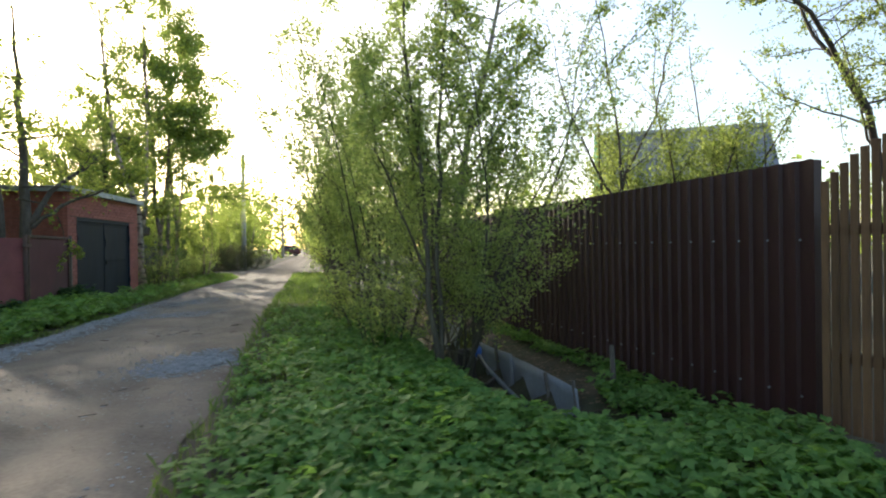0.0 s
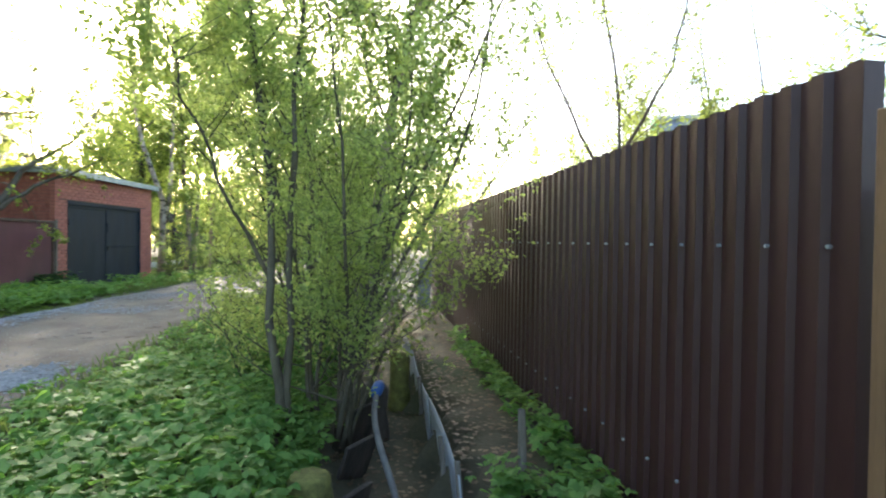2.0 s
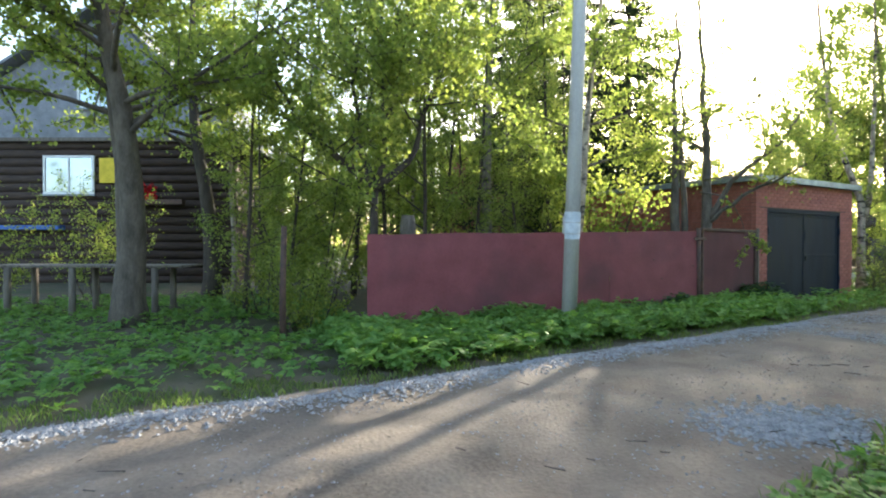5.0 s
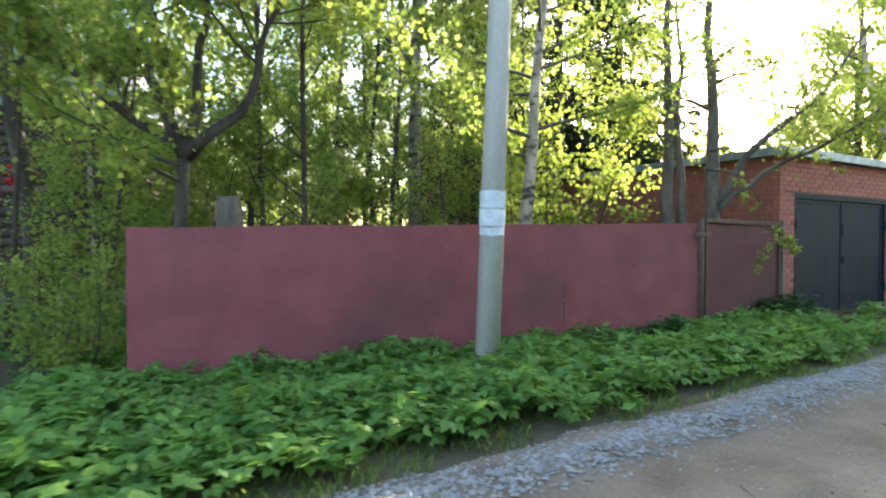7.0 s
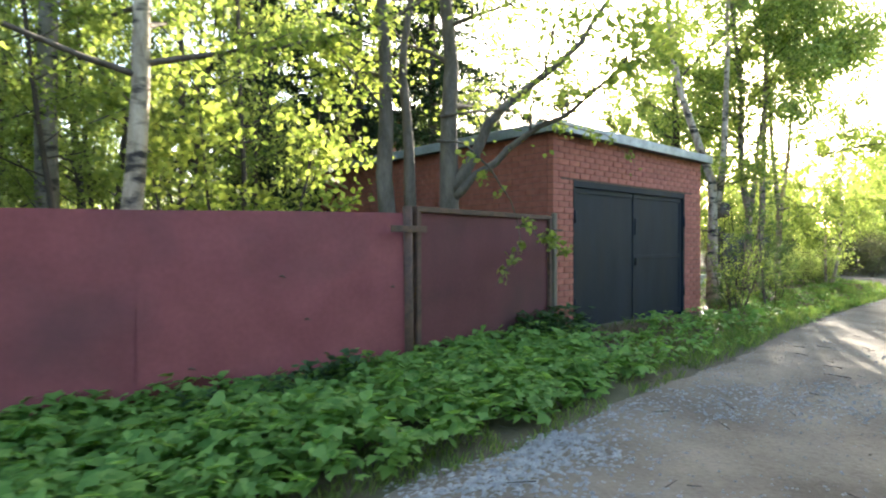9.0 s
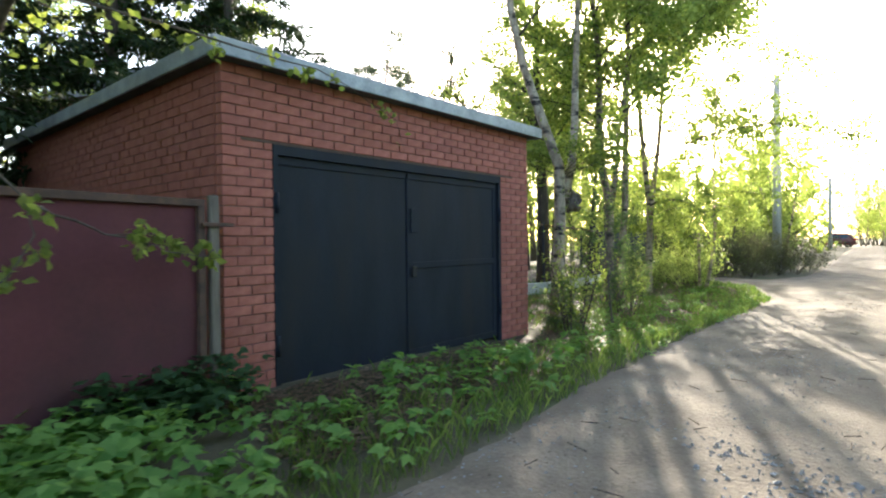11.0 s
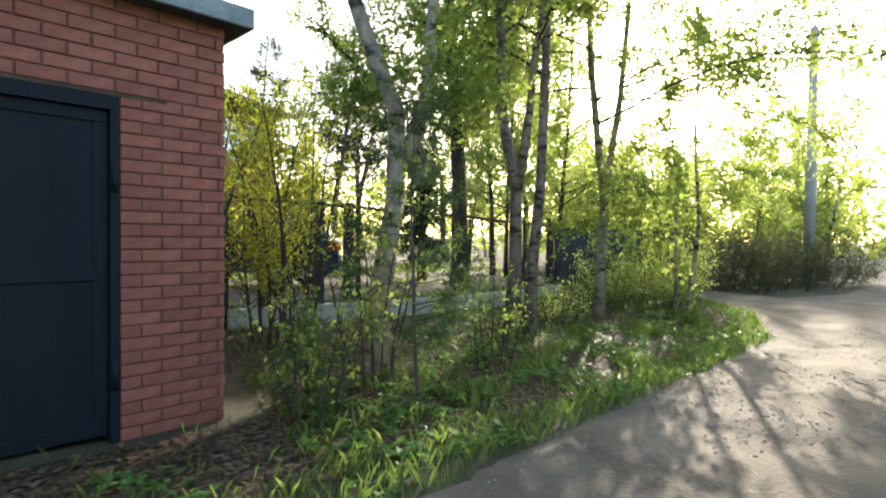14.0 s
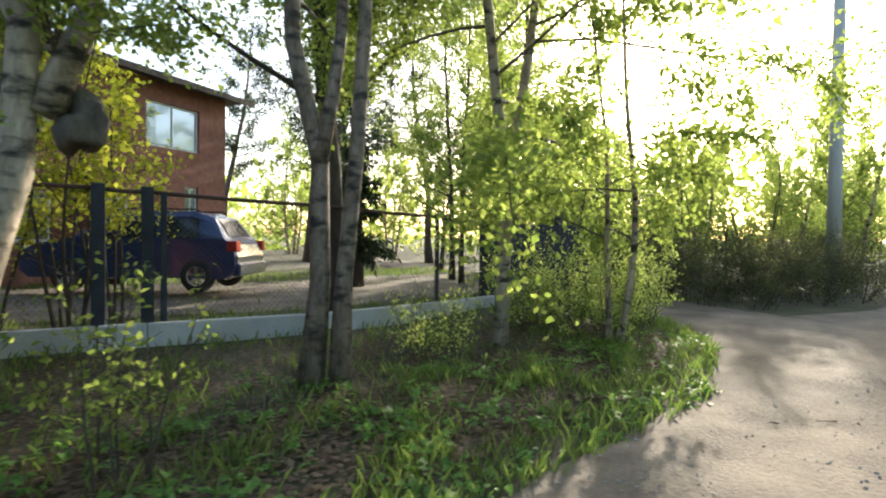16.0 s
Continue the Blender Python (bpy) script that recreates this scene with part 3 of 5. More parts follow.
plate = thing("ditch_edging", pose(0, 0, 0), "bent grey flat sheets edging a muddy ditch", "edging")
for i, (ya, yb) in enumerate(((5.06, 6.55), (6.5, 8.2), (8.15, 10.2))):
    def bent(u, v, ya=ya, yb=yb, i=i):
        y = ya + (yb - ya) * u
        x = ditch_x(y, 0.86 + 0.014 * math.sin(y * 1.9 + i) + 0.008 * i)
        top = -0.1 + 0.025 * math.sin(y * 2.3) * (1 if i else 0.4) + 0.02 * i
        return (x - 0.05 * v, y, -0.62 + (top + 0.62) * v)
    b = sheet("flat_sheet", bent, list(np.linspace(0, 1, 16)), list(np.linspace(0, 1, 6)), M_PLATE)
    ob = part("flat_sheet", b, plate)
    sol = ob.modifiers.new("thick", "SOLIDIFY")
    sol.thickness = 0.008
for y, u, h in ((5.1, 0.9, 0.02), (5.6, 0.93, -0.02), (6.9, 0.95, 0.05)):
    x = ditch_x(y, u)
    part("stake", Build().tube([(x, y, -0.75), (x + 0.01, y, -0.3), (x - 0.02, y + 0.02, h - 0.06)], [0.022, 0.02, 0.018], 7).mesh("stake", M_OLDWOOD), plate, "thin grey wooden stake")
sx, sy = 2.06, 5.13
stick = thing("stake", pose(sx, sy, land(sx, sy)), "single upright weathered stake by the brown fence", "stake")
part("stick", Build().tube([(0, 0, -0.2), (0.01, 0, 0.2), (0, 0.01, 0.5)], [0.03, 0.026, 0.022], 8).mesh("stick", M_OLDWOOD), stick)
for y, u, lean, h, w in ((5.0, 1.6, 16, 0.34, 0.2), (5.6, 1.62, 20, 0.4, 0.26), (6.25, 1.62, 16, 0.42, 0.3)):
    x = ditch_x(y, u)
    bd = thing("ditch_board", pose(x, y, land(x, y) - 0.12, 0, lean, -18), "old rotten dark board shoring up the ditch bank", "board")
    part("board", Build().box((-0.015, -0.1, 0), (0.015, w, h)).mesh("board", M_DKBARK, bevel=0.006), bd)
def stump(x, y, r, h, mat, label):
    st = thing("tree_stump", pose(x, y, land(x, y)), label, "tree stump")
    b = Build()
    prof = [(-0.1, 1.15), (0.1 * h, 1.1), (0.5 * h, 0.95), (0.9 * h, 0.92), (h, 0.75)]
    n = 14
    vs = [(r * k * math.cos(t) * (1 + 0.18 * noise.noise((math.cos(t) * 2, math.sin(t) * 2, z * 5))), r * k * math.sin(t) * (1 + 0.18 * noise.noise((math.cos(t) * 2, 4 + math.sin(t) * 2, z * 5))), z) for z, k in prof for t in np.arange(n) * 2 * math.pi / n]
    b.add(vs, [(i * n + j, i * n + (j + 1) % n, (i + 1) * n + (j + 1) % n, (i + 1) * n + j) for i in range(len(prof) - 1) for j in range(n)] + [tuple(range((len(prof) - 1) * n, len(prof) * n))])
    part("wood", b.mesh("wood", mat, True), st)
    return st


stump(ditch_x(4.75, 1.75), 4.75, 0.13, 0.26, M_MOSS, "low mossy rotten stump at the ditch")
stump(ditch_x(6.7, 1.38), 6.7, 0.13, 0.5, M_DKBARK, "black rotten stump in the ditch")
stump(ditch_x(7.6, 1.1), 7.6, 0.11, 0.6, M_MOSS, "moss-covered stump beside the grey edging")
hose = thing("water_hose", pose(0, 0, 0), "grey hose with a blue coupling lying in the ditch", "hose")
hp = []
for t in np.linspace(0, 1, 26):
    y = 6.35 - 1.7 * t
    hp.append((ditch_x(y, 1.36 - 0.12 * t + 0.05 * math.sin(t * 6)), y, -0.02 - 0.5 * min(1.0, t * 1.4) + 0.1 * math.sin(t * 3.1)))
part("pipe", Build().tube(hp, [0.024] * 26, 9).mesh("pipe", M_HOSE, True), hose)
hx, hy, hz_ = hp[0]
part("coupling", Build().tube([(hx, hy + 0.1, hz_ + 0.05), (hx, hy + 0.06, hz_ + 0.04), (hx, hy - 0.02, hz_ + 0.01), (hx, hy - 0.07, hz_ - 0.01)], [0.03, 0.05, 0.05, 0.028], 10).mesh("coupling", M_BLUE, True), hose, "blue plastic coupling")
asb = thing("fence_slab", pose(-0.46, 13.7, land(-0.46, 13.7), 0, 3, -20), "upright pale grey sheet closing the fence's end", "sheet")
part("slab", Build().box((-0.18, -0.02, -0.2), (0.14, 0.02, 1.05)).mesh("slab", M_PLATE, bevel=0.006), asb)


# ---- trees and shrubs ----
def curve_line(rng, start, d, length, segs, bend, wander):
    """A wandering line that starts along d and bends by the vector bend."""
    p, d = np.array(start, float), np.array(d, float)
    d /= np.linalg.norm(d)
    out = [p.copy()]
    for _ in range(segs):
        d = d + np.array(bend) / segs + rng.normal(0, wander, 3)
        d /= np.linalg.norm(d)
        p = p + d * length / segs
        out.append(p.copy())
    return np.array(out)


def tree(name, x, y, label, category="tree", seed=1, height=7.0, radius=0.1, stems=1, spread=0.1, first=0.3, branches=22, reach=0.28, rise=0.7, bend=(0, 0, 0.2), twigs=5, leaves=9000, leaf=0.07, narrow=0.6, bark=None, foliage_mat=None, branch_mat=None, wander=0.05, group="", sink=0.15, lean=(0, 0), puff=0.12, tip_only=0.25, foot=0.0, z=None, droop=0.3, paths=None):
    rng = np.random.default_rng(seed)
    ob = thing(name, pose(x, y, land(x, y) if z is None else z), label, category, group)
    tb, bb = Build(), Build()
    spots, weight = [], []
    for s in range(len(paths) if paths else stems):
        az = rng.uniform(0, 2 * math.pi) if stems < 3 else 2 * math.pi * s / stems + rng.uniform(-0.4, 0.4)
        tilt = spread * rng.uniform(0.5, 1.3)
        d = np.array([math.cos(az) * tilt + lean[0], math.sin(az) * tilt + lean[1], 1.0])
        h = height * rng.uniform(0.75, 1.0) if stems > 1 else height
        base = np.array([math.cos(az) * foot * rng.uniform(0.4, 1), math.sin(az) * foot * rng.uniform(0.4, 1), -sink])
        line = curve_line(rng, base, d, h, 12, (0, 0, 0.15), wander)
        r0 = radius * rng.uniform(0.7, 1.0) if stems > 1 else radius
        if paths:
            way, r0 = np.array(paths[s][0], float), paths[s][1]
            span = np.r_[0, np.cumsum(np.linalg.norm(np.diff(way, axis=0), axis=1))]
            line = np.stack([np.interp(np.linspace(0, span[-1], 13), span, way[:, k]) for k in range(3)], 1)
            line[1:] += rng.normal(0, wander * 0.5, (12, 3)) * [1, 1, 0.3]
        prof = r0 * (1 - np.linspace(0, 1, 13) ** 0.9 * 0.88)
        prof[0] *= 1.35
        prof[1] *= 1.06
        tb.tube(line, prof, 9 if radius > 0.05 else 7)
        for b in range(branches):
            t = first + (1 - first) * (b + rng.uniform(0, 1)) / branches * 0.98
            k = t * 12
            i = min(11, int(k))
            p = line[i] + (line[i + 1] - line[i]) * (k - i)
            a = rng.uniform(0, 2 * math.pi)
            e = rise * rng.uniform(0.4, 1.5)
            bd = np.array([math.cos(a), math.sin(a), e])
            L = height * reach * (1.05 - 0.75 * (t - first) / (1 - first + 1e-6)) * rng.uniform(0.6, 1.25)
            bline = curve_line(rng, p, bd, L, 6, bend, wander * 1.6)
            br = max(0.004, r0 * (1 - t ** 0.9 * 0.88) * 0.42)
            bb.tube(bline, br * np.linspace(1, 0.2, 7), 4, cap=False)
            spots.append(bline[3:]), weight.append(L * 0.6)
            for w in range(twigs):
                q = rng.uniform(tip_only, 1) * 6
                j = min(5, int(q))
                p2 = bline[j] + (bline[j + 1] - bline[j]) * (q - j)
                td = (bline[j + 1] - bline[j]) / (L / 6) + rng.normal(0, 0.7, 3)
                tl = L * rng.uniform(0.2, 0.45)
                tline = curve_line(rng, p2, td, tl, 2, (0, 0, bend[2]), wander * 2)
                bb.tube(tline, [br * 0.35, br * 0.25, br * 0.12], 3, cap=False)
                spots.append(tline), weight.append(tl)
        spots.append(line[-3:]), weight.append(height * 0.1)
    part("trunk", tb.mesh("trunk", bark or M_BARK, True), ob)
    part("bough", bb.mesh("bough", branch_mat or bark or M_BARK, True), ob)["kind"] = "stuff"
    if leaves:
        weight = np.array(weight) / sum(weight)
        pick = rng.choice(len(spots), leaves, p=weight)
        f = rng.uniform(0, 1, leaves)
        size = np.array([len(s) for s in spots])
        first_of, every = np.r_[0, np.cumsum(size)[:-1]], np.concatenate(spots)
        q = f * (size[pick] - 1)
        j = np.minimum(size[pick] - 2, q.astype(int))
        k = first_of[pick] + j
        at = every[k] + (every[k + 1] - every[k]) * (q - j)[:, None]
        at += rng.normal(0, puff, (leaves, 3)) * rng.uniform(0.2, 1, (leaves, 1))
        at[:, 2] = np.maximum(at[:, 2], 0.05)
        part("crown", quads("crown", leaf_quads(rng, at, leaf, narrow, droop), foliage_mat or L_BIRCH), ob)
    return ob


def spruce(x, y, h, seed, label):
    rng = np.random.default_rng(seed)
    ob = thing("spruce_tree", pose(x, y, land(x, y)), label, "conifer")
    part("trunk", Build().tube([(0, 0, -0.2), (0, 0, h * 0.5), (0, 0, h)], [0.17, 0.1, 0.012], 9).mesh("trunk", M_DKBARK, True), ob)
    bb, lq = Build(), []
    for k in range(int(h * 13)):
        z = 0.8 + (h - 1.0) * (k / (h * 13)) + rng.uniform(-0.1, 0.1)
        a = rng.uniform(0, 2 * math.pi)
        L = (h - z) * 0.27 * rng.uniform(0.6, 1.1) + 0.2
        ln = curve_line(rng, (0, 0, z), (math.cos(a), math.sin(a), 0.05), L, 5, (0, 0, -0.5), 0.05)
        bb.tube(ln, np.linspace(0.02, 0.004, 6), 4, cap=False)
        n = int(L * 105)
        f = rng.uniform(0.1, 1, n) * 5
        j = np.minimum(4, f.astype(int))
        at = ln[j] + (ln[j + 1] - ln[j]) * (f - j)[:, None] + rng.normal(0, 0.05, (n, 3))
        lq.append(leaf_quads(rng, at, 0.2, 0.27, 0.75))
    part("bough", bb.mesh("bough", M_DKBARK), ob)
    part("crown", quads("crown", np.concatenate(lq), L_SPRUCE), ob)
    return ob


# right of the lane: willows and birch along the ditch
tree("willow_shrub", 0.42, 5.46, "slim two-stemmed willow with sparse fresh leaves", "shrub", 11, 4.8, 0.034, 3, 0.05, 0.3, 20, 0.2, 1.0, (0, 0, 0.4), 7, 9500, 0.05, 0.55, M_TWIG, L_WILLOW, puff=0.07, wander=0.05, paths=[
    ([(0, 0, -0.15), (-0.07, 0.02, 0.5), (-0.12, 0.04, 1.1), (-0.2, 0.02, 2.2), (-0.32, -0.05, 3.4), (-0.35, -0.1, 5.2)], 0.036), ([(0.03, 0.03, -0.15), (0.0, 0.06, 0.6), (-0.03, 0.1, 1.4), (0.02, 0.14, 2.8), (0.1, 0.2, 4.9)], 0.032), ([(-0.1, 0.04, 1.0), (-0.3, -0.15, 1.5), (-0.55, -0.35, 2.2), (-0.75, -0.45, 3.2)], 0.016)])
tree("willow_shrub", 0.55, 6.08, "dense many-stemmed goat willow with bright spring leaves", "shrub", 12, 4.9, 0.024, 11, 0.25, 0.13, 20, 0.25, 0.9, (0, 0, 0.4), 6, 24000, 0.044, 0.55, M_TWIG, L_WILLOW, foot=0.16, puff=0.07, wander=0.095)
tree("birch_tree", 0.22, 7.2, "slim pale-barked birch growing in the ditch", "tree", 13, 6.2, 0.085, 1, 0.05, 0.3, 26, 0.22, 0.8, (0, 0, 0.2), 5, 9000, 0.06, 0.65, M_BIRCH, L_BIRCH, branch_mat=M_BARK, lean=(0.05, 0))
for i, (x, y, h, lv) in enumerate(((-0.45, 8.3, 5.6, 13000), (-1.1, 9.6, 6.6, 16000), (-1.6, 11.2, 6.6, 15000), (-2.3, 13.2, 6.2, 11000), (-3.0, 16.0, 6.2, 9000), (-3.9, 19.2, 6.0, 8000))):
    tree("willow_shrub", x, y, "leafy willow thicket along the lane's ditch", "shrub", 30 + i, h, 0.024, 7, 0.2, 0.12, 14, 0.26, 0.9, (0, 0, 0.5), 5, lv, 0.06, 0.55, M_TWIG, L_WILLOW, foot=0.3, puff=0.1, group="roadside willows")
for i, (x, y, h) in enumerate(((-0.35, 6.6, 1.2), (-0.7, 7.5, 1.4), (-0.25, 8.9, 1.5), (-1.1, 8.6, 1.3))):
    tree("sapling_bush", x, y, "low straggly undergrowth beneath the willows", "shrub", 150 + i, h, 0.01, 7, 0.4, 0.15, 7, 0.3, 0.8, (0, 0, 0.3), 4, 1100, 0.05, 0.55, M_TWIG, L_WILLOW, foot=0.25, puff=0.06, group="undergrowth by the ditch")
# behind the brown fence
tree("apple_tree", 2.9, 7.9, "thin old apple tree with nearly bare limbs behind the fence", "tree", 41, 4.6, 0.05, 2, 0.3, 0.3, 18, 0.2, 0.7, (0, 0, 0.5), 9, 4200, 0.042, 0.6, M_DKBARK, L_APPLE, wander=0.04, puff=0.05, paths=[
    ([(0, 0, -0.2), (0.05, 0, 1.6), (-0.05, 0, 3.0), (-0.3, -0.1, 4.4), (-0.45, -0.1, 5.6)], 0.032), ([(0, 0, 1.7), (-0.5, -0.1, 2.6), (-0.9, -0.2, 3.6), (-1.1, -0.2, 4.6)], 0.022), ([(0, 0, 2.0), (0.45, 0, 3.0), (0.75, 0.1, 4.2), (0.8, 0.1, 5.4)], 0.022)])
tree("apple_tree", 5.4, 12.2, "tall airy fruit tree with sparse new leaves", "tree", 45, 6.0, 0.06, 4, 0.3, 0.25, 16, 0.25, 0.7, (0, 0, 0.4), 7, 4500, 0.05, 0.6, M_DKBARK, L_APPLE, wander=0.09, puff=0.07)
tree("apple_tree", 6.9, 8.0, "old spreading apple tree with few small leaves", "tree", 42, 4.6, 0.15, 2, 0.35, 0.3, 14, 0.36, 0.35, (0, 0, 0.1), 10, 15000, 0.05, 0.6, M_DKBARK, L_APPLE, wander=0.1, puff=0.07, paths=[
    ([(0, 0, -0.2), (-0.1, 0, 1.6), (-0.9, -0.5, 3.2), (-2.0, -1.0, 4.3), (-3.3, -1.4, 4.9)], 0.085), ([(-0.1, 0, 1.5), (-0.3, -1.2, 3.2), (-0.9, -2.4, 4.2), (-1.6, -3.4, 4.6)], 0.06), ([(-0.1, 0, 1.7), (0.3, 0.4, 3.4), (-0.3, 0.5, 5.6)], 0.06), ([(-0.8, -0.4, 3.0), (-1.3, 0.1, 4.4), (-1.7, 0.3, 6.0)], 0.045)])
tree("apple_tree", 4.7, 10.4, "bushy young apple tree behind the fence", "tree", 43, 4.2, 0.05, 5, 0.35, 0.2, 16, 0.24, 0.9, (0, 0, 0.4), 6, 14000, 0.06, 0.6, M_DKBARK, L_APPLE, puff=0.14)
tree("apple_tree", 5.9, 10.6, "bushy young apple tree behind the fence", "tree", 46, 4.2, 0.05, 5, 0.35, 0.2, 16, 0.24, 0.9, (0, 0, 0.4), 6, 12000, 0.06, 0.6, M_DKBARK, L_APPLE, puff=0.14)
tree("apple_tree", 3.95, 11.2, "bushy young apple tree behind the fence", "tree", 44, 4.2, 0.05, 5, 0.35, 0.2, 16, 0.24, 0.9, (0, 0, 0.4), 6, 14000, 0.06, 0.6, M_DKBARK, L_APPLE, puff=0.14)
# at the maroon fence and the garage
tree("maple_tree", -8.75, 10.75, "many-stemmed grey maple leaning over the garage", "tree", 51, 6.6, 0.15, 4, 0.2, 0.42, 9, 0.22, 0.5, (0, 0, 0.2), 5, 9000, 0.062, 0.8, M_BARK, L_MAPLE, wander=0.06, puff=0.24, paths=[
    ([(0, -0.35, -0.2), (0, -0.45, 1.6), (0.05, -0.5, 3), (0.1, -0.5, 6.2)], 0.13), ([(0.1, 0.15, -0.2), (0.15, 0.2, 1.7), (0.1, 0.25, 3.2), (0, 0.1, 6.6)], 0.15),
    ([(0.13, 0.2, 1.75), (0.45, 0.6, 2.6), (0.9, 1.3, 3.3), (1.2, 2.2, 4.6)], 0.07), ([(0.13, 0.2, 1.7), (0.7, 0.8, 2.35), (1.3, 1.1, 2.6), (2.0, 1.0, 2.9)], 0.055), ([(0.0, -0.1, 0.6), (-0.1, -0.2, 2.2), (-0.2, -0.1, 5.5)], 0.09)])
twig_tree = tree("maple_bough", -8.5, 10.75, "thin hanging maple bough with small leaf sprays over the gate", "bough", 57, 1.4, 0.016, 2, 0.1, 0.35, 7, 0.16, 0.2, (0, 0, -0.3), 3, 330, 0.075, 0.8, M_BARK, L_MAPLE, wander=0.03, puff=0.05, z=0.0, paths=[
    ([(-0.15, 0.1, 2.35), (0.6, 0.0, 2.2), (0.5, 0.32, 2.01), (0.34, 0.69, 1.72), (0.24, 0.94, 1.46), (0.25, 0.91, 1.22), (0.36, 0.63, 0.9), (0.43, 0.47, 0.81)], 0.016), ([(0.24, 0.94, 1.46), (0.12, 1.23, 1.34), (-0.04, 1.62, 1.21), (-0.2, 1.99, 1.13)], 0.009),
    ([(-0.1, 0.1, 2.6), (0.38, 0.6, 2.65), (0.11, 1.24, 2.66), (-0.1, 1.92, 2.68), (-0.5, 3.0, 2.72), (-0.9, 3.9, 2.5), (-1.0, 4.1, 2.2)], 0.014)])
tree("aspen_tree", -11.1, 7.1, "straight grey-barked aspen behind the fence", "tree", 52, 11, 0.15, 1, 0.02, 0.35, 30, 0.2, 0.5, (0, 0, 0.2), 5, 10000, 0.08, 0.8, M_ASPEN, L_BIRCH, branch_mat=M_BARK, wander=0.02)
tree("birch_tree", -8.7, 7.85, "crooked pale birch close behind the fence", "tree", 53, 8, 0.11, 1, 0.05, 0.3, 26, 0.25, 0.4, (0, 0, 0.0), 5, 9000, 0.075, 0.7, M_BIRCH, L_BIRCH, branch_mat=M_BARK, wander=0.04)
tree("maple_tree", -8.1, 3.9, "small dark-trunked maple spreading over the fence", "tree", 54, 5.4, 0.1, 2, 0.22, 0.42, 16, 0.34, 0.35, (0, 0, 0.1), 7, 15000, 0.075, 0.85, M_DKBARK, L_MAPLE, wander=0.06, puff=0.14, paths=[
    ([(0, 0, -0.2), (0, 0.02, 1.5), (0, 0.03, 2.25), (0.05, -0.63, 2.66), (0.1, -1.1, 3.07), (0.3, -1.7, 4.0)], 0.1), ([(0, 0.03, 2.2), (0.05, 0.6, 2.69), (0.1, 0.75, 3.2), (0.2, 1.2, 4.6)], 0.07), ([(0, 0.03, 2.2), (-0.05, -0.25, 2.9), (-0.1, -0.3, 4.0), (-0.1, -0.2, 5.6)], 0.07), ([(0, 0.03, 2.2), (0.1, 0.2, 3.2), (0.2, 0.4, 5.4)], 0.06)])
stump(-7.72, 4.36, 0.14, 1.72, M_BARK, "tall broken grey stump behind the maroon fence")
tree("maple_tree", -9.0, 0.35, "thick old twin-trunked tree on the verge", "tree", 55, 8.5, 0.26, 2, 0.08, 0.42, 20, 0.3, 0.5, (0, 0, 0.1), 7, 21000, 0.085, 0.8, M_BARK, L_MAPLE, wander=0.05, foot=0.16, puff=0.16)
tree("maple_tree", -12.6, 1.1, "dark-trunked tree among the undergrowth", "tree", 56, 8, 0.2, 1, 0.05, 0.4, 24, 0.3, 0.5, (0, 0, 0.1), 6, 12000, 0.085, 0.8, M_DKBARK, L_MAPLE, wander=0.05, puff=0.16)
for i, (x, y, h, lv) in enumerate(((-8.3, 2.85, 1.7, 2600), (-9.6, 2.3, 2.2, 2600), (-13.6, -1.2, 3.2, 3500), (-13.2, -3.4, 2.8, 3000))):
    tree("ditch_shrub", x, y, "leafy wild shrub growing out of the shady ditch" if i < 2 else "tangled green shrub in front of the log cabin", "shrub", 160 + i, h, 0.018, 7, 0.35, 0.12, 9, 0.28, 0.8, (0, 0, 0.3), 5, lv, 0.06, 0.65, M_DKBARK, L_MAPLE, foot=0.3, puff=0.09, group="verge shrubs")
spruce(-15.6, 10.4, 12, 61, "dark spruce rising behind the garage")
spruce(-16.8, 15.1, 13, 64, "dark spruce behind the garage's far corner")
spruce(-16.6, 12.9, 15, 62, "tall dark spruce behind the garage roof")
spruce(-20.0, 24.8, 4.2, 63, "small blue-green spruce in the yard")
# the wood behind the maroon fence
wood = [tree("alder_tree", -12.9, 4.2, "slender sunlit alder in the young wood", "tree", 71, 10, 0.075, 2, 0.06, 0.2, 24, 0.2, 0.7, (0, 0, 0.3), 3, 10500, 0.08, 0.75, M_DKBARK, L_BIRCH, wander=0.03, foot=0.2, puff=0.2, group="young wood"),
        tree("alder_tree", -15.2, 7.2, "slender sunlit alder in the young wood", "tree", 72, 11, 0.085, 1, 0.05, 0.18, 34, 0.2, 0.6, (0, 0, 0.2), 3, 10500, 0.08, 0.75, M_DKBARK, L_BIRCH, wander=0.03, puff=0.2, group="young wood"),
        tree("birch_tree", -14.2, 1.5, "white-stemmed young birch in the wood", "tree", 73, 10.5, 0.075, 1, 0.05, 0.25, 32, 0.18, 0.7, (0, 0, -0.2), 3, 9000, 0.085, 0.75, M_BIRCH, L_BIRCH, branch_mat=M_BARK, wander=0.03, puff=0.18, group="young wood"),
        tree("young_tree", -11.0, 3.2, "bushy leafy undergrowth in the wood", "shrub", 74, 4.2, 0.035, 5, 0.3, 0.1, 14, 0.24, 0.7, (0, 0, 0.2), 3, 5000, 0.1, 0.7, M_DKBARK, L_MAPLE, foot=0.4, puff=0.18, group="undergrowth")]
slim = tree("sapling_tree", -10.2, 6.4, "slender straight sapling with fine fresh leaves", "tree", 75, 9.0, 0.045, 1, 0.04, 0.14, 30, 0.13, 0.6, (0, 0, 0.2), 3, 5200, 0.055, 0.7, M_DKBARK, L_BIRCH, wander=0.025, puff=0.12, group="slender saplings")
rngw = np.random.default_rng(9)
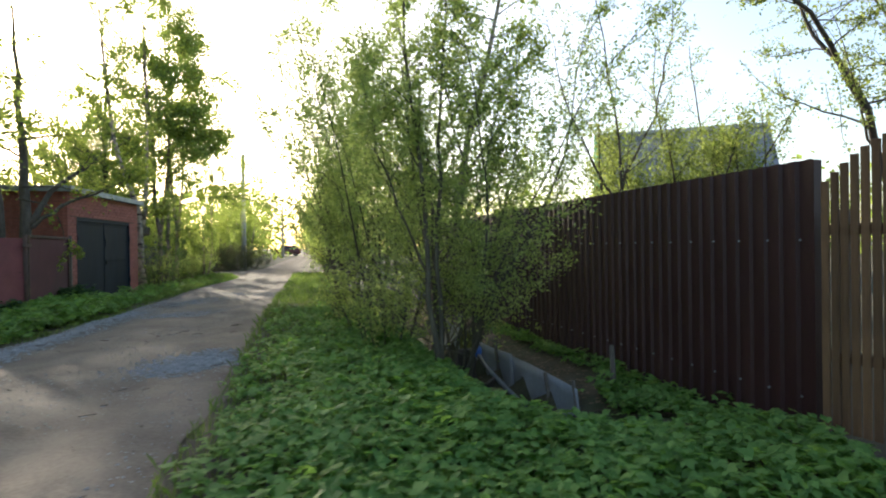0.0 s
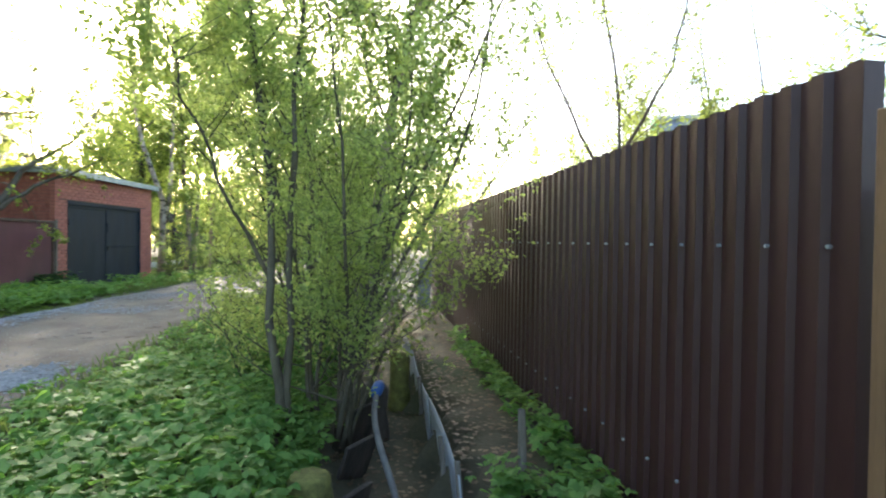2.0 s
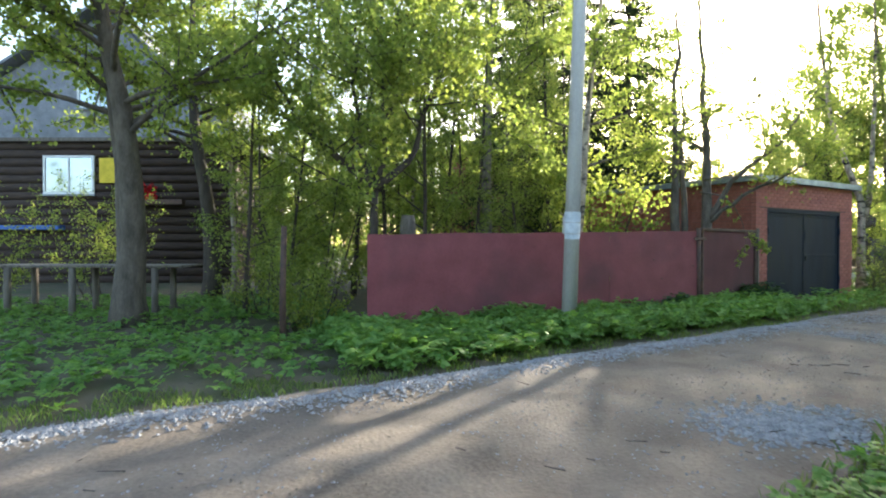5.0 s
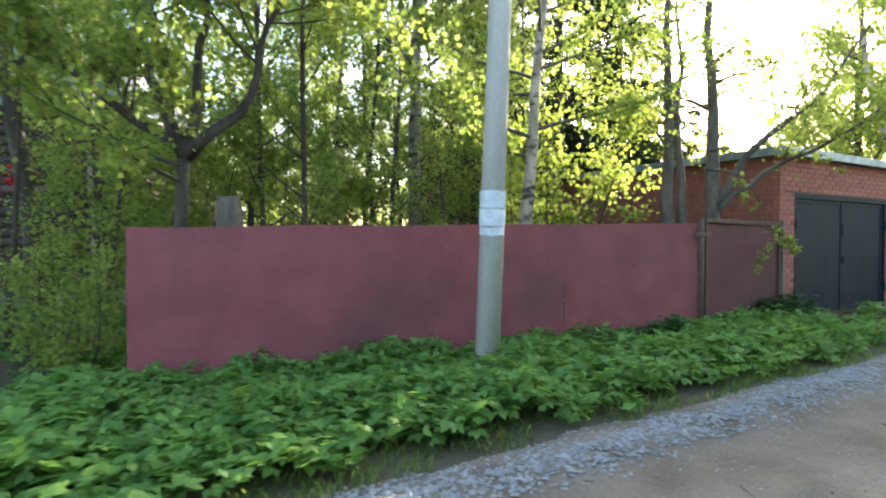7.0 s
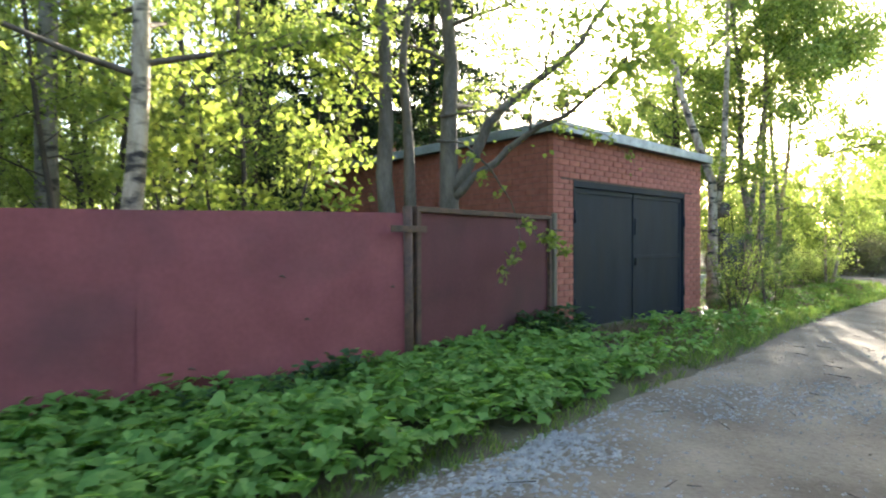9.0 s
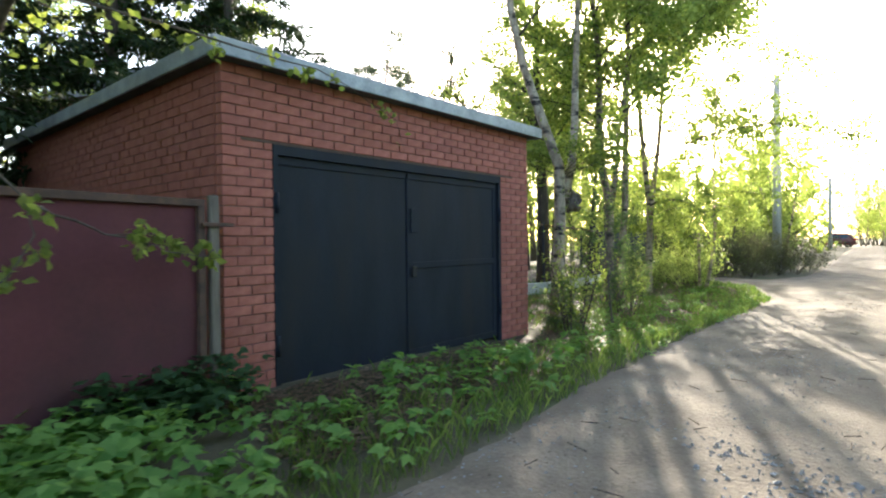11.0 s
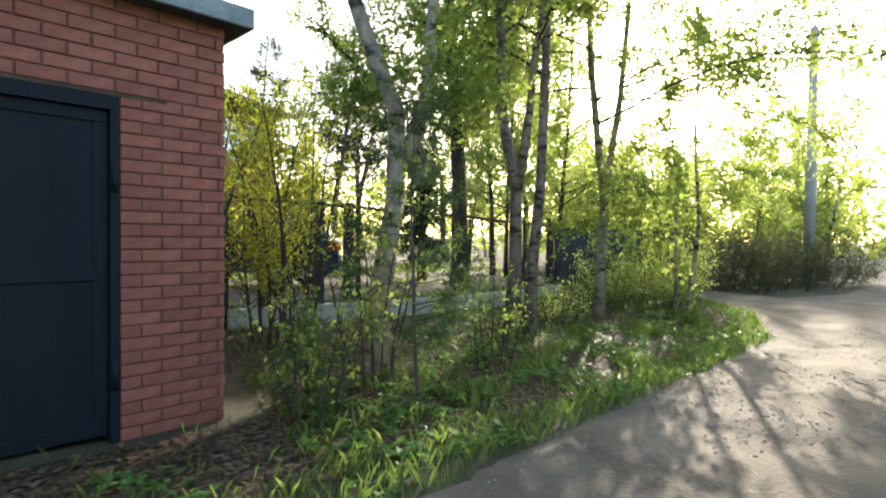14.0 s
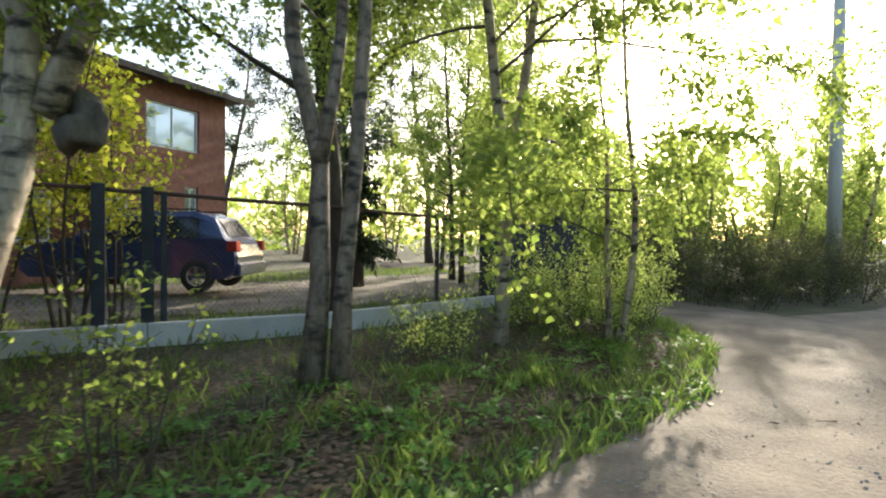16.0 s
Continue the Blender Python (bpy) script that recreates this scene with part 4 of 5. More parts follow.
for x, y in ((-9.6, 5.2), (-10.9, 4.7), (-9.9, 7.4), (-11.9, 7.6), (-10.6, 8.4), (-12.3, 6.3), (-13.4, 7.5), (-11.4, 9.3), (-14.2, 4.9), (-10.4, 2.6), (-12.0, 2.2), (-9.4, 1.9), (-15.1, 5.9), (-13.0, 9.8)):
    c = copy_thing(slim, pose(x, y, land(x, y), rngw.uniform(-3, 3), rngw.uniform(-3, 3), rngw.uniform(0, 360)))
    c.scale = (rngw.uniform(0.8, 1.2),) * 3
spots_w = [(-11.6, 5.6, 3), (-12.9, 8.6, 0), (-13.8, 6.0, 2), (-16.3, 3.6, 1), (-17.5, 6.6, 0), (-19.5, 4.2, 2), (-20.2, 8.5, 0), (-17.0, 9.9, 2), (-22.5, 6.4, 1), (-23.0, 2.2, 0), (-25.5, 9.0, 1), (-26.5, 4.5, 0), (-9.9, 8.9, 3), (-13.2, 2.9, 3), (-16.2, 5.2, 3), (-21.5, -1.0, 2), (-28, 1, 1), (-29, 7, 0), (-24, 12, 1), (-28, 13, 0), (-20, 15.5, 2)]
for x, y, k in spots_w:
    c = copy_thing(wood[k], pose(x, y, land(x, y), 0, 0, rngw.uniform(0, 360)))
    c.scale = (rngw.uniform(0.8, 1.15),) * 3
for x, y, k, s in ((-16.9, 27.2, 1, 0.9), (-21.0, 29.5, 0, 0.95), (-20.5, 27.8, 1, 1.0), (-22.5, 31.5, 1, 1.1), (-24.5, 29.5, 0, 1.0), (-19.3, 27.4, 1, 0.85)):
    c = copy_thing(wood[k], pose(x, y, land(x, y), 0, 0, rngw.uniform(0, 360)))
    c.scale = (s, s, s)
# beside the garage
burl = tree("birch_tree", -10.95, 18.87, "forked white birch with a large burl", "tree", 81, 8.0, 0.12, 2, 0.12, 0.45, 16, 0.24, 0.6, (0, 0, -0.1), 7, 15000, 0.06, 0.7, M_BIRCH, L_BIRCH, branch_mat=M_BARK, wander=0.03, paths=[
    ([(0, 0, -0.2), (-0.17, 0.2, 0.7), (-0.33, 0.41, 1.5), (-0.41, 0.6, 2.28), (-0.41, 0.45, 2.95), (-0.5, 0.2, 3.5), (-0.8, -0.2, 5), (-1.1, -0.4, 8), (-1.2, -0.5, 11.5)], 0.125), ([(-0.4, 0.6, 2.1), (-0.39, 0.8, 2.3), (-0.39, 0.88, 3.0), (-0.4, 1.0, 5), (-0.45, 1.1, 11)], 0.085), ([(-0.41, 0.6, 2.2), (-0.4, 0.66, 2.5), (-0.42, 0.62, 2.8)], 0.05)])
bme = bpy.data.meshes.new("burl")
bm = bmesh.new()
bmesh.ops.create_icosphere(bm, subdivisions=3, radius=0.125)
for v in bm.verts:
    v.co *= 1 + 1.3 * noise.noise(v.co * 8) + 0.5 * noise.noise(v.co * 19)
    v.co.z *= 1.45
    v.co += Vector((-0.39, 0.8, 2.08))
bm.to_mesh(bme), bm.free()
bme.materials.append(M_BARK)
bme.polygons.foreach_set("use_smooth", [True] * len(bme.polygons))
part("burl", bme, burl, "swollen dark grey burl")
tree("birch_tree", -11.68, 21.48, "birch with a brown and a white trunk close together", "tree", 82, 10.5, 0.085, 3, 0.07, 0.25, 24, 0.29, 0.6, (0, 0, -0.15), 7, 66000, 0.08, 0.7, M_BROWNBIRCH, L_BIRCH, branch_mat=M_DKBARK, wander=0.04, puff=0.3, paths=[
    ([(-0.1, -0.14, -0.2), (-0.12, -0.06, 1.2), (-0.1, -0.05, 2.3), (-0.12, -0.25, 2.8), (-0.15, -0.35, 5), (-0.3, -0.7, 9), (-0.3, -0.8, 13)], 0.1), ([(0.02, 0.1, -0.2), (0.02, 0.16, 1.2), (0.05, 0.3, 3), (0.0, 0.55, 9.5), (0, 0.7, 13.5)], 0.085), ([(-0.1, -0.06, 2.0), (-0.02, 0.12, 3.2), (0.1, 0.3, 5), (0.2, 0.4, 9)], 0.065)])
tree("birch_tree", -12.5, 23.9, "slender white birch with hanging fresh leaves", "tree", 83, 11, 0.08, 2, 0.1, 0.16, 28, 0.36, 0.35, (0, 0, -0.6), 7, 54000, 0.076, 0.75, M_BIRCH, L_BIRCH, branch_mat=M_BARK, wander=0.04, puff=0.28, paths=[
    ([(0, 0, -0.2), (0.04, 0.03, 1.0), (0.02, 0.05, 2.0), (-0.05, -0.2, 3.6), (-0.15, -0.4, 9.0), (-0.1, -0.4, 13)], 0.085), ([(0.02, 0.05, 1.9), (0.1, 0.35, 3.6), (0.15, 0.7, 8.5), (0.2, 0.9, 12)], 0.065)])
tree("birch_tree", -11.7, 25.0, "young arching birch hung with fresh leaves", "tree", 85, 6.4, 0.05, 2, 0.12, 0.25, 18, 0.3, 0.4, (0, 0, -0.75), 7, 13000, 0.064, 0.75, M_BIRCH, L_BIRCH, branch_mat=M_BARK, wander=0.05, foot=0.05, lean=(0.12, -0.03))
tree("oak_tree", -14.75, 22.6, "dark straight-trunked tree behind the wire fence", "tree", 84, 10, 0.19, 1, 0.03, 0.3, 26, 0.26, 0.7, (0, 0, 0.2), 6, 14000, 0.075, 0.75, M_DKBARK, L_BIRCH, wander=0.03)
for i, (x, y, h, lv) in enumerate(((-9.8, 17.9, 1.5, 500), (-10.4, 18.7, 2.3, 1100), (-10.3, 19.9, 1.4, 500), (-12.3, 18.6, 3.6, 2600), (-13.0, 17.4, 4.2, 3200), (-13.0, 18.4, 2.6, 1400), (-15.6, 19.2, 5, 2400), (-16.0, 17.2, 5, 3600))):
    tree("bare_shrub" if h < 2.5 else "rowan_shrub", x, y, "thin shrub of bare stems with a few new leaves" if h < 2.5 else "yellow-green sunlit shrub by the wire fence", "shrub", 90 + i, h, 0.016 if h < 2.5 else 0.03, 6, 0.22, 0.2, 8, 0.25, 0.8, (0, 0, 0.3), 4, lv, 0.05 if h < 2.5 else 0.055, 0.6, M_DKBARK, L_BIRCH if h < 2.5 else L_YELLOW, foot=0.15, puff=0.06 if h < 2.5 else 0.12, group="shrubs by the wire fence")
for i, (x, y, h, lv) in enumerate(((-12.1, 25.2, 1.5, 3600), (-12.6, 26.3, 1.35, 3800), (-13.6, 26.0, 1.6, 3200), (-13.2, 24.9, 1.3, 2400), (-12.4, 22.9, 1.0, 1200))):
    tree("spirea_bush", x, y, "rounded leafy bush at the corner of the side track", "shrub", 110 + i, h, 0.014, 14, 0.5, 0.15, 8, 0.3, 0.7, (0, 0, 0.3), 6, lv, 0.045, 0.55, M_TWIG, L_WILLOW, foot=0.3, puff=0.07, group="corner bushes")
for i, (x, y, h, lv) in enumerate(((-9.75, 18.75, 2.7, 3400), (-10.0, 17.95, 1.0, 1500))):
    tree("pine_sapling", x, y, "soft blue-green young conifer among the bare shrubs", "conifer", 140 + i, h, 0.022, 1, 0.03, 0.2, 26, 0.26, 0.15, (0, 0, 0.2), 5, lv, 0.085, 0.14, M_BARK, L_PINE, puff=0.05, wander=0.03, droop=0.1)
for i, (x, y, h, lv) in enumerate(((-15.6, 19.7, 4.4, 2400), (-15.9, 18.3, 4.8, 2600))):
    tree("maple_sapling", x, y, "young maple with glowing yellow-green leaves behind the wire fence", "tree", 145 + i, h, 0.03, 4, 0.2, 0.3, 10, 0.26, 0.5, (0, 0, 0.1), 5, lv, 0.085, 0.85, M_DKBARK, L_YELLOW, foot=0.2, puff=0.13, group="young maples")
hedge = tree("hedge_bush", -14.4, 30.3, "dense dark purple-brown hedge bush with small leaves", "hedge", 121, 1.75, 0.01, 18, 0.55, 0.08, 9, 0.34, 0.7, (0, 0, 0.3), 3, 6000, 0.05, 0.5, M_DKBARK, L_HEDGE, foot=0.7, puff=0.12, group="hedge")
for x, y in ((-13.3, 29.9), (-13.2, 31.3), (-13.1, 32.6), (-13.2, 34.2), (-14.3, 33.0), (-15.6, 29.9), (-17.0, 30.0), (-15.8, 31.5), (-14.6, 34.6), (-18.6, 30.4)):
    copy_thing(hedge, pose(x, y, land(x, y), 0, 0, rngw.uniform(0, 360)))
# far trees along the lane and round the yard
far = [tree("birch_tree", -15.2, 38.0, "leafy roadside birch in the distance", "tree", 131, 7.5, 0.08, 3, 0.14, 0.12, 20, 0.22, 0.7, (0, 0, 0.1), 2, 7500, 0.105, 0.75, M_BIRCH, L_BIRCH, branch_mat=M_BARK, foot=0.3, puff=0.2, group="far roadside trees"),
       tree("willow_tree", -7.0, 29.5, "leafy roadside willow in the distance", "tree", 132, 5.5, 0.07, 6, 0.25, 0.12, 16, 0.24, 0.8, (0, 0, 0.3), 2, 7000, 0.105, 0.6, M_TWIG, L_WILLOW, foot=0.4, puff=0.2, group="far roadside trees"),
       tree("pine_tree", -33, 27, "tall blue-green pine behind the yard", "conifer", 133, 14, 0.2, 1, 0.02, 0.35, 40, 0.2, 0.2, (0, 0, 0.1), 4, 9000, 0.28, 0.16, M_BARK, L_SPRUCE, puff=0.25, group="far pines"),
       tree("willow_tree", -17.0, 33.0, "fine-leaved roadside willow behind the hedge", "tree", 134, 4.2, 0.05, 7, 0.28, 0.1, 14, 0.24, 0.8, (0, 0, 0.3), 4, 11000, 0.07, 0.6, M_TWIG, L_BIRCH, foot=0.5, puff=0.16, group="far roadside trees")]
for x, y, k, s in ((-18.5, 41, 0, 1), (-20, 45.5, 1, 1.1), (-22, 50, 0, 1.1), (-24, 56, 1, 1.2), (-27, 64, 0, 1.2), (-30.5, 74, 1, 1.3), (-20.5, 38, 1, 1), (-24, 43, 0, 1.1), (-16.4, 35.5, 3, 1.0), (-19.3, 34.0, 3, 1.2), (-22.5, 34.5, 1, 1.1), (-26, 36, 0, 1.1),
                   (-8.3, 35, 3, 1.25), (-10, 41, 0, 0.9), (-12.2, 48, 1, 1.1), (-15, 57, 0, 1.1), (-14.5, 72, 1, 1.2), (-24, 88, 0, 1.3), (-5.5, 24.5, 3, 1.15), (-4.0, 33, 0, 1.1), (-33, 86, 0, 1.4), (-38, 100, 1, 1.6), (-31, 104, 0, 1.5), (-34.5, 118, 1, 1.8), (-29.5, 108, 0, 1.4), (-31.5, 111, 1, 1.6), (-27.0, 104, 1, 1.4),
                   (-30, 32, 2, 0.9), (-28.6, 26.4, 2, 0.75), (-36, 30, 2, 1), (-28.5, 36.5, 2, 1), (-34, 38, 0, 1.2), (-39, 34, 0, 1.3), (-40, 24, 2, 1), (-44, 29, 0, 1.4), (-30, 42, 0, 1.2), (-33, 17, 1, 1.3), (-33, 5, 0, 1.2), (-30, -8, 1, 1.3), (-24, -10, 0, 1.1), (-16.8, 28.7, 3, 1.0), (-18.0, 30.6, 3, 1.15),
                   (2.5, 24, 0, 0.9), (-1.0, 26, 1, 1), (9, 30, 0, 1)):
    c = copy_thing(far[k], pose(x, y, land(x, y), 0, 0, rngw.uniform(0, 360)))
    c.scale = (s, s, s)


# ---- low plants, grass, litter and stones ----
def scatter(rng, n, x0, x1, y0, y1, keep):
    out = []
    while len(out) < n:
        x, y = rng.uniform(x0, x1), rng.uniform(y0, y1)
        if keep(x, y, rng):
            out.append((x, y))
    return out


def stuff(name, mesh, label, category):
    return tagged(new(name, mesh), label, category, kind="stuff")


def weed_leaves(rng, plants, hmax, leaf, per):
    """Plants of several toothed-looking leaflets on short stalks, as leaf quads."""
    at = []
    for x, y in plants:
        h = hmax * rng.uniform(0.35, 1.0) * (0.65 + 0.5 * (noise.noise((x * 1.3, y * 1.3, 2)) + 0.5))
        g = land(x, y)
        for _ in range(per):
            a, r = rng.uniform(0, 6.28), rng.uniform(0, 0.12)
            at.append((x + r * math.cos(a), y + r * math.sin(a), g + max(0.03, h * rng.uniform(0.45, 1.0))))
    at = np.array(at)
    n = len(at)
    a = rng.uniform(0, 6.28, n)
    tip = rng.normal(-0.15, 0.3, n)
    tilt = rng.normal(0, 0.35, n)
    size = leaf * rng.uniform(0.6, 1.25, n)
    out = []
    for turn, k in ((0.0, 1.0), (0.95, 0.8), (-0.95, 0.8)):
        d = np.stack([np.cos(a + turn), np.sin(a + turn), tip + tilt * math.sin(turn)], 1)
        d /= np.linalg.norm(d, axis=1, keepdims=True)
        s = np.stack([-np.sin(a + turn), np.cos(a + turn), tilt * math.cos(turn)], 1)
        L = (size * k)[:, None]
        mid = at + d * L * 0.5
        up = np.array([[0, 0, 0.12]]) * L
        out.append(np.stack([at, mid + s * L * 0.32 + up, at + d * L, mid - s * L * 0.32 + up], 1))
    return np.concatenate(out)


def fence_x(y):
    return float(np.interp(y, [F0[1], F1[1], F2[1]], [F0[0], F1[0], F2[0]]))


def by_door(x, y):
    """The bare strip of litter before the garage."""
    return 12.9 < y < 17.6 and x < -9.15 - 0.2316 * (y - 12.88) + 0.8


def on_left(x, y, rng):
    if by_door(x, y) and rng.uniform() < 0.75:
        return False
    left = (fence_x(y) if y > 3.4 else -13.0)
    e = lane_edges(y)[0]
    d = e - x
    return left < x < e and rng.uniform() < min(1, 0.12 + d * 1.1) * (1 - 0.93 * smooth01(y, 10.6, 12.9))


rngs = np.random.default_rng(21)
plants = scatter(rngs, 4000, -9.6, -3.6, 3.0, 16.5, on_left)
stuff("weed_patch", quads("weed_patch", weed_leaves(rngs, plants, 0.34, 0.092, 7), L_WEED), "lush green ground elder growing along the maroon fence", "weeds")
plants = scatter(rngs, 2600, -13, -3.0, -6, 3.4, on_left)
stuff("weed_patch", quads("weed_patch", weed_leaves(rngs, plants, 0.22, 0.09, 5), L_WEED), "low green weeds under the trees", "weeds")


def on_right(x, y, rng):
    e = lane_edges(y)[1]
    u = from_fence(x, y)
    lim = 1.75 if y > 4.5 else (0.03 if y < 3.9 else 0.9)
    if y < 4.6 and x > 2.9:
        return False
    return x > e and u > lim and rng.uniform() < min(1.0, 0.15 + (x - e) * 1.0) * (1.0 if y < 7 else 0.45) and (y > 0.6 or x > 1.5 or rng.uniform() < 0.7)


plants = scatter(rngs, 4800, -3.2, 3.1, 0.3, 10.5, on_right)
stuff("weed_patch", quads("weed_patch", weed_leaves(rngs, plants, 0.19, 0.07, 6), L_WEED), "bright green low weeds covering the ditch bank", "weeds")
plants = [(x, y) for x, y in scatter(rngs, 260, 0.5, 3.0, 4.4, 10, lambda x, y, r: 0.02 < from_fence(x, y) < (0.25 if y > 5.2 else 0.8))]
stuff("weed_patch", quads("weed_patch", weed_leaves(rngs, plants, 0.2, 0.07, 7), L_WEED), "green weeds at the foot of the brown fence", "weeds")


def blades(rng, spots, h, w):
    n = len(spots)
    base = np.array([(x, y, land(x, y) - 0.01) for x, y in spots])
    a = rng.uniform(0, 6.28, n)
    d = np.stack([np.cos(a), np.sin(a), np.zeros(n)], 1)
    s = np.stack([-np.sin(a), np.cos(a), np.zeros(n)], 1) * w
    hh = (h * rng.uniform(0.4, 1.2, n))[:, None]
    out = hh * rng.uniform(0.15, 0.7, (n, 1))
    up = np.array([[0, 0, 1.0]])
    return np.stack([base - s, base + s, base + d * out * 0.45 + up * hh * 0.7 + s * 0.6, base + d * out + up * hh], 1)


def verge_far(x, y, rng):
    e = lane_edges(y)[0]
    return x < e + 0.1 and not (y < 17.7 and x < -9.0 - (y - 12.9) * 0.23) and rng.uniform() < (0.9 if e - x < 2.2 else 0.35)


stuff("grass_patch", quads("grass_patch", blades(rngs, scatter(rngs, 12500, -14, -6.0, 12.8, 27, lambda x, y, r: verge_far(x, y, r) and r.uniform() < (0.5 if lane_edges(y)[0] - x < 0.45 else max(0.06, 1.6 * noise.noise((x * 1.6, y * 1.6, 17)) + 0.15)) and not (by_door(x, y) and r.uniform() < 0.85)), 0.14, 0.004), L_GRASS), "fresh thin grass between the garage and the birches", "grass")
stuff("grass_patch", quads("grass_patch", blades(rngs, scatter(rngs, 8000, -9, -3.4, -5, 13, lambda x, y, r: -0.12 < lane_edges(y)[0] - x < 0.5 and noise.noise((x * 2, y * 2, 5)) > -0.15), 0.075, 0.004), L_GRASS), "grass fringe along the lane's edge", "grass")
stuff("grass_patch", quads("grass_patch", blades(rngs, scatter(rngs, 16000, -12, 2.6, 0, 26, lambda x, y, r: -0.15 < x - lane_edges(y)[1] < 2.2 and from_fence(x, y) > 1.8 and r.uniform() < 0.6), 0.13, 0.005), L_GRASS), "grass fringe on the ditch side of the lane", "grass")
stuff("grass_patch", quads("grass_patch", blades(rngs, scatter(rngs, 11000, -26, -14, 15, 30, lambda x, y, r: not (-22.8 < x < -16.8 and y < 29 and r.uniform() < 0.93)), 0.14, 0.01), L_GRASS), "sunlit lawn in the yard", "grass")
plants = scatter(rngs, 620, -12, -8.0, 16.5, 26, verge_far)
plants = [p for p in plants if noise.noise((p[0] * 1.3, p[1] * 1.3, 23)) > -0.1]
stuff("weed_patch", quads("weed_patch", weed_leaves(rngs, plants, 0.16, 0.055, 6), L_WEED), "scattered green weeds beneath the birches", "weeds")


clump = [(-8.72 + rngs.normal(0, 0.2), 12.35 + rngs.normal(0, 0.28)) for _ in range(110)]
stuff("dark_bush", quads("dark_bush", weed_leaves(rngs, clump, 0.5, 0.085, 9), L_DARKLEAF), "low dark-leaved bush at the foot of the gate", "bush")
clump = [(-7.85 - 0.4 * (y - 10) + rngs.normal(0.12, 0.06), y) for y in rngs.uniform(8.2, 9.6, 60)]
stuff("dark_bush", quads("dark_bush", weed_leaves(rngs, [(fence_x(y) + 0.25 + 0.1 * rngs.uniform(), y) for x, y in clump], 0.42, 0.07, 8), L_DARKLEAF), "dark weeds growing at the fence's foot", "weeds")


def litter(rng, spots, size):
    at = np.array([(x, y, land(x, y) + rng.uniform(0.006, 0.03)) for x, y in spots])
    return leaf_quads(rng, at, size, 0.7, 0.0, 0.93)


stuff("leaf_litter", quads("leaf_litter", litter(rngs, scatter(rngs, 28000, -14, -7.2, 12.8, 26, lambda x, y, r: verge_far(x, y, r) and lane_edges(y)[0] - x > 0.4), 0.058), L_DRY), "brown fallen leaves on the verge", "leaf litter")
stuff("leaf_litter", quads("leaf_litter", litter(rngs, scatter(rngs, 5200, -3, 2.8, 4.4, 14, lambda x, y, r: from_fence(x, y) > 0.05 and (from_fence(x, y) < 2.6) and x > lane_edges(y)[1] + 0.4), 0.06), L_DRY), "brown fallen leaves along the ditch", "leaf litter")


def stones(rng, spots, size, material=None):
    """Small angular stones, each a squashed eight-faced lump."""
    v, f = [], []
    for x, y in spots:
        s = size * rng.uniform(0.4, 1.3)
        a, b = lane_edges(y)
        u = min(1.0, max(0.0, (x - a) / (b - a)))
        z = lane_point(u, y)[2]
        t = rng.uniform(0, 6.28)
        n = len(v)
        for k in range(4):
            r = s * rng.uniform(0.6, 1.1)
            v.append((x + r * math.cos(t + k * 1.57), y + r * math.sin(t + k * 1.57), z + s * rng.uniform(-0.1, 0.25)))
        v.append((x + s * rng.uniform(-0.3, 0.3), y + s * rng.uniform(-0.3, 0.3), z + s * rng.uniform(0.45, 0.8)))
        f += [(n + k, n + (k + 1) % 4, n + 4) for k in range(4)]
    me = bpy.data.meshes.new("stones")
    me.from_pydata(v, [], f)
    me.materials.append(material or M_STONE)
    me.update()
    return me


stuff("gravel", stones(rngs, scatter(rngs, 9000, -6.5, -3, 0.5, 10.5, lambda x, y, r: -0.05 < x - lane_edges(y)[0] < 0.75 and r.uniform() < math.exp(-(((x - lane_edges(y)[0] - 0.3) / 0.28) ** 2))), 0.022), "grey crushed stone along the lane's edge", "gravel")
stuff("gravel", stones(rngs, scatter(rngs, 1700, -3.0, -1.7, 4.9, 6.5, lambda x, y, r: r.uniform() < math.exp(-(((x + 2.3) / 0.35) ** 2) - (((y - 5.7) / 0.45) ** 2))), 0.026), "patch of grey crushed stone filling a pothole", "gravel")
stuff("gravel", stones(rngs, scatter(rngs, 7000, -9.5, 0, 1, 27, lambda x, y, r: lane_edges(y)[0] + 0.1 < x < lane_edges(y)[1] - 0.1 and noise.noise((x * 0.8, y * 0.8, 3)) > -0.1), 0.012), "small loose stones strewn over the lane", "gravel")
stuff("dirt_clods", stones(rngs, scatter(rngs, 1300, -9.5, 0, 1, 27, lambda x, y, r: lane_edges(y)[0] - 0.1 < x < lane_edges(y)[1] + 0.1 and noise.noise((x * 0.6, y * 0.6, 13)) > 0.0), 0.011, M_CLOD), "dark clods and crumbs of earth on the lane", "soil")
twig = Build()
for x, y in scatter(rngs, 260, -10, 0.5, 1, 27, lambda x, y, r: lane_edges(y)[0] - 0.6 < x < lane_edges(y)[1] + 0.8):
    t, L = rngs.uniform(0, 6.28), rngs.uniform(0.04, 0.16)
    z = land(x, y) + 0.035
    twig.tube([(x, y, z), (x + L * math.cos(t), y + L * math.sin(t), z + 0.004)], [0.004, 0.002], 4)
stuff("fallen_twigs", twig.mesh("fallen_twigs", M_DKBARK), "dry broken twigs lying about the lane", "twigs")
stuff("gravel", stones(rngs, scatter(rngs, 3200, -7.2, -4.2, 9.5, 15, lambda x, y, r: lane_edges(y)[0] < x < lane_edges(y)[1] and r.uniform() < 0.8 * max(0.0, noise.noise((x * 0.7, y * 0.45, 31)) + 0.15) * 1.6), 0.018), "grey gravel trodden into the lane before the garage", "gravel")


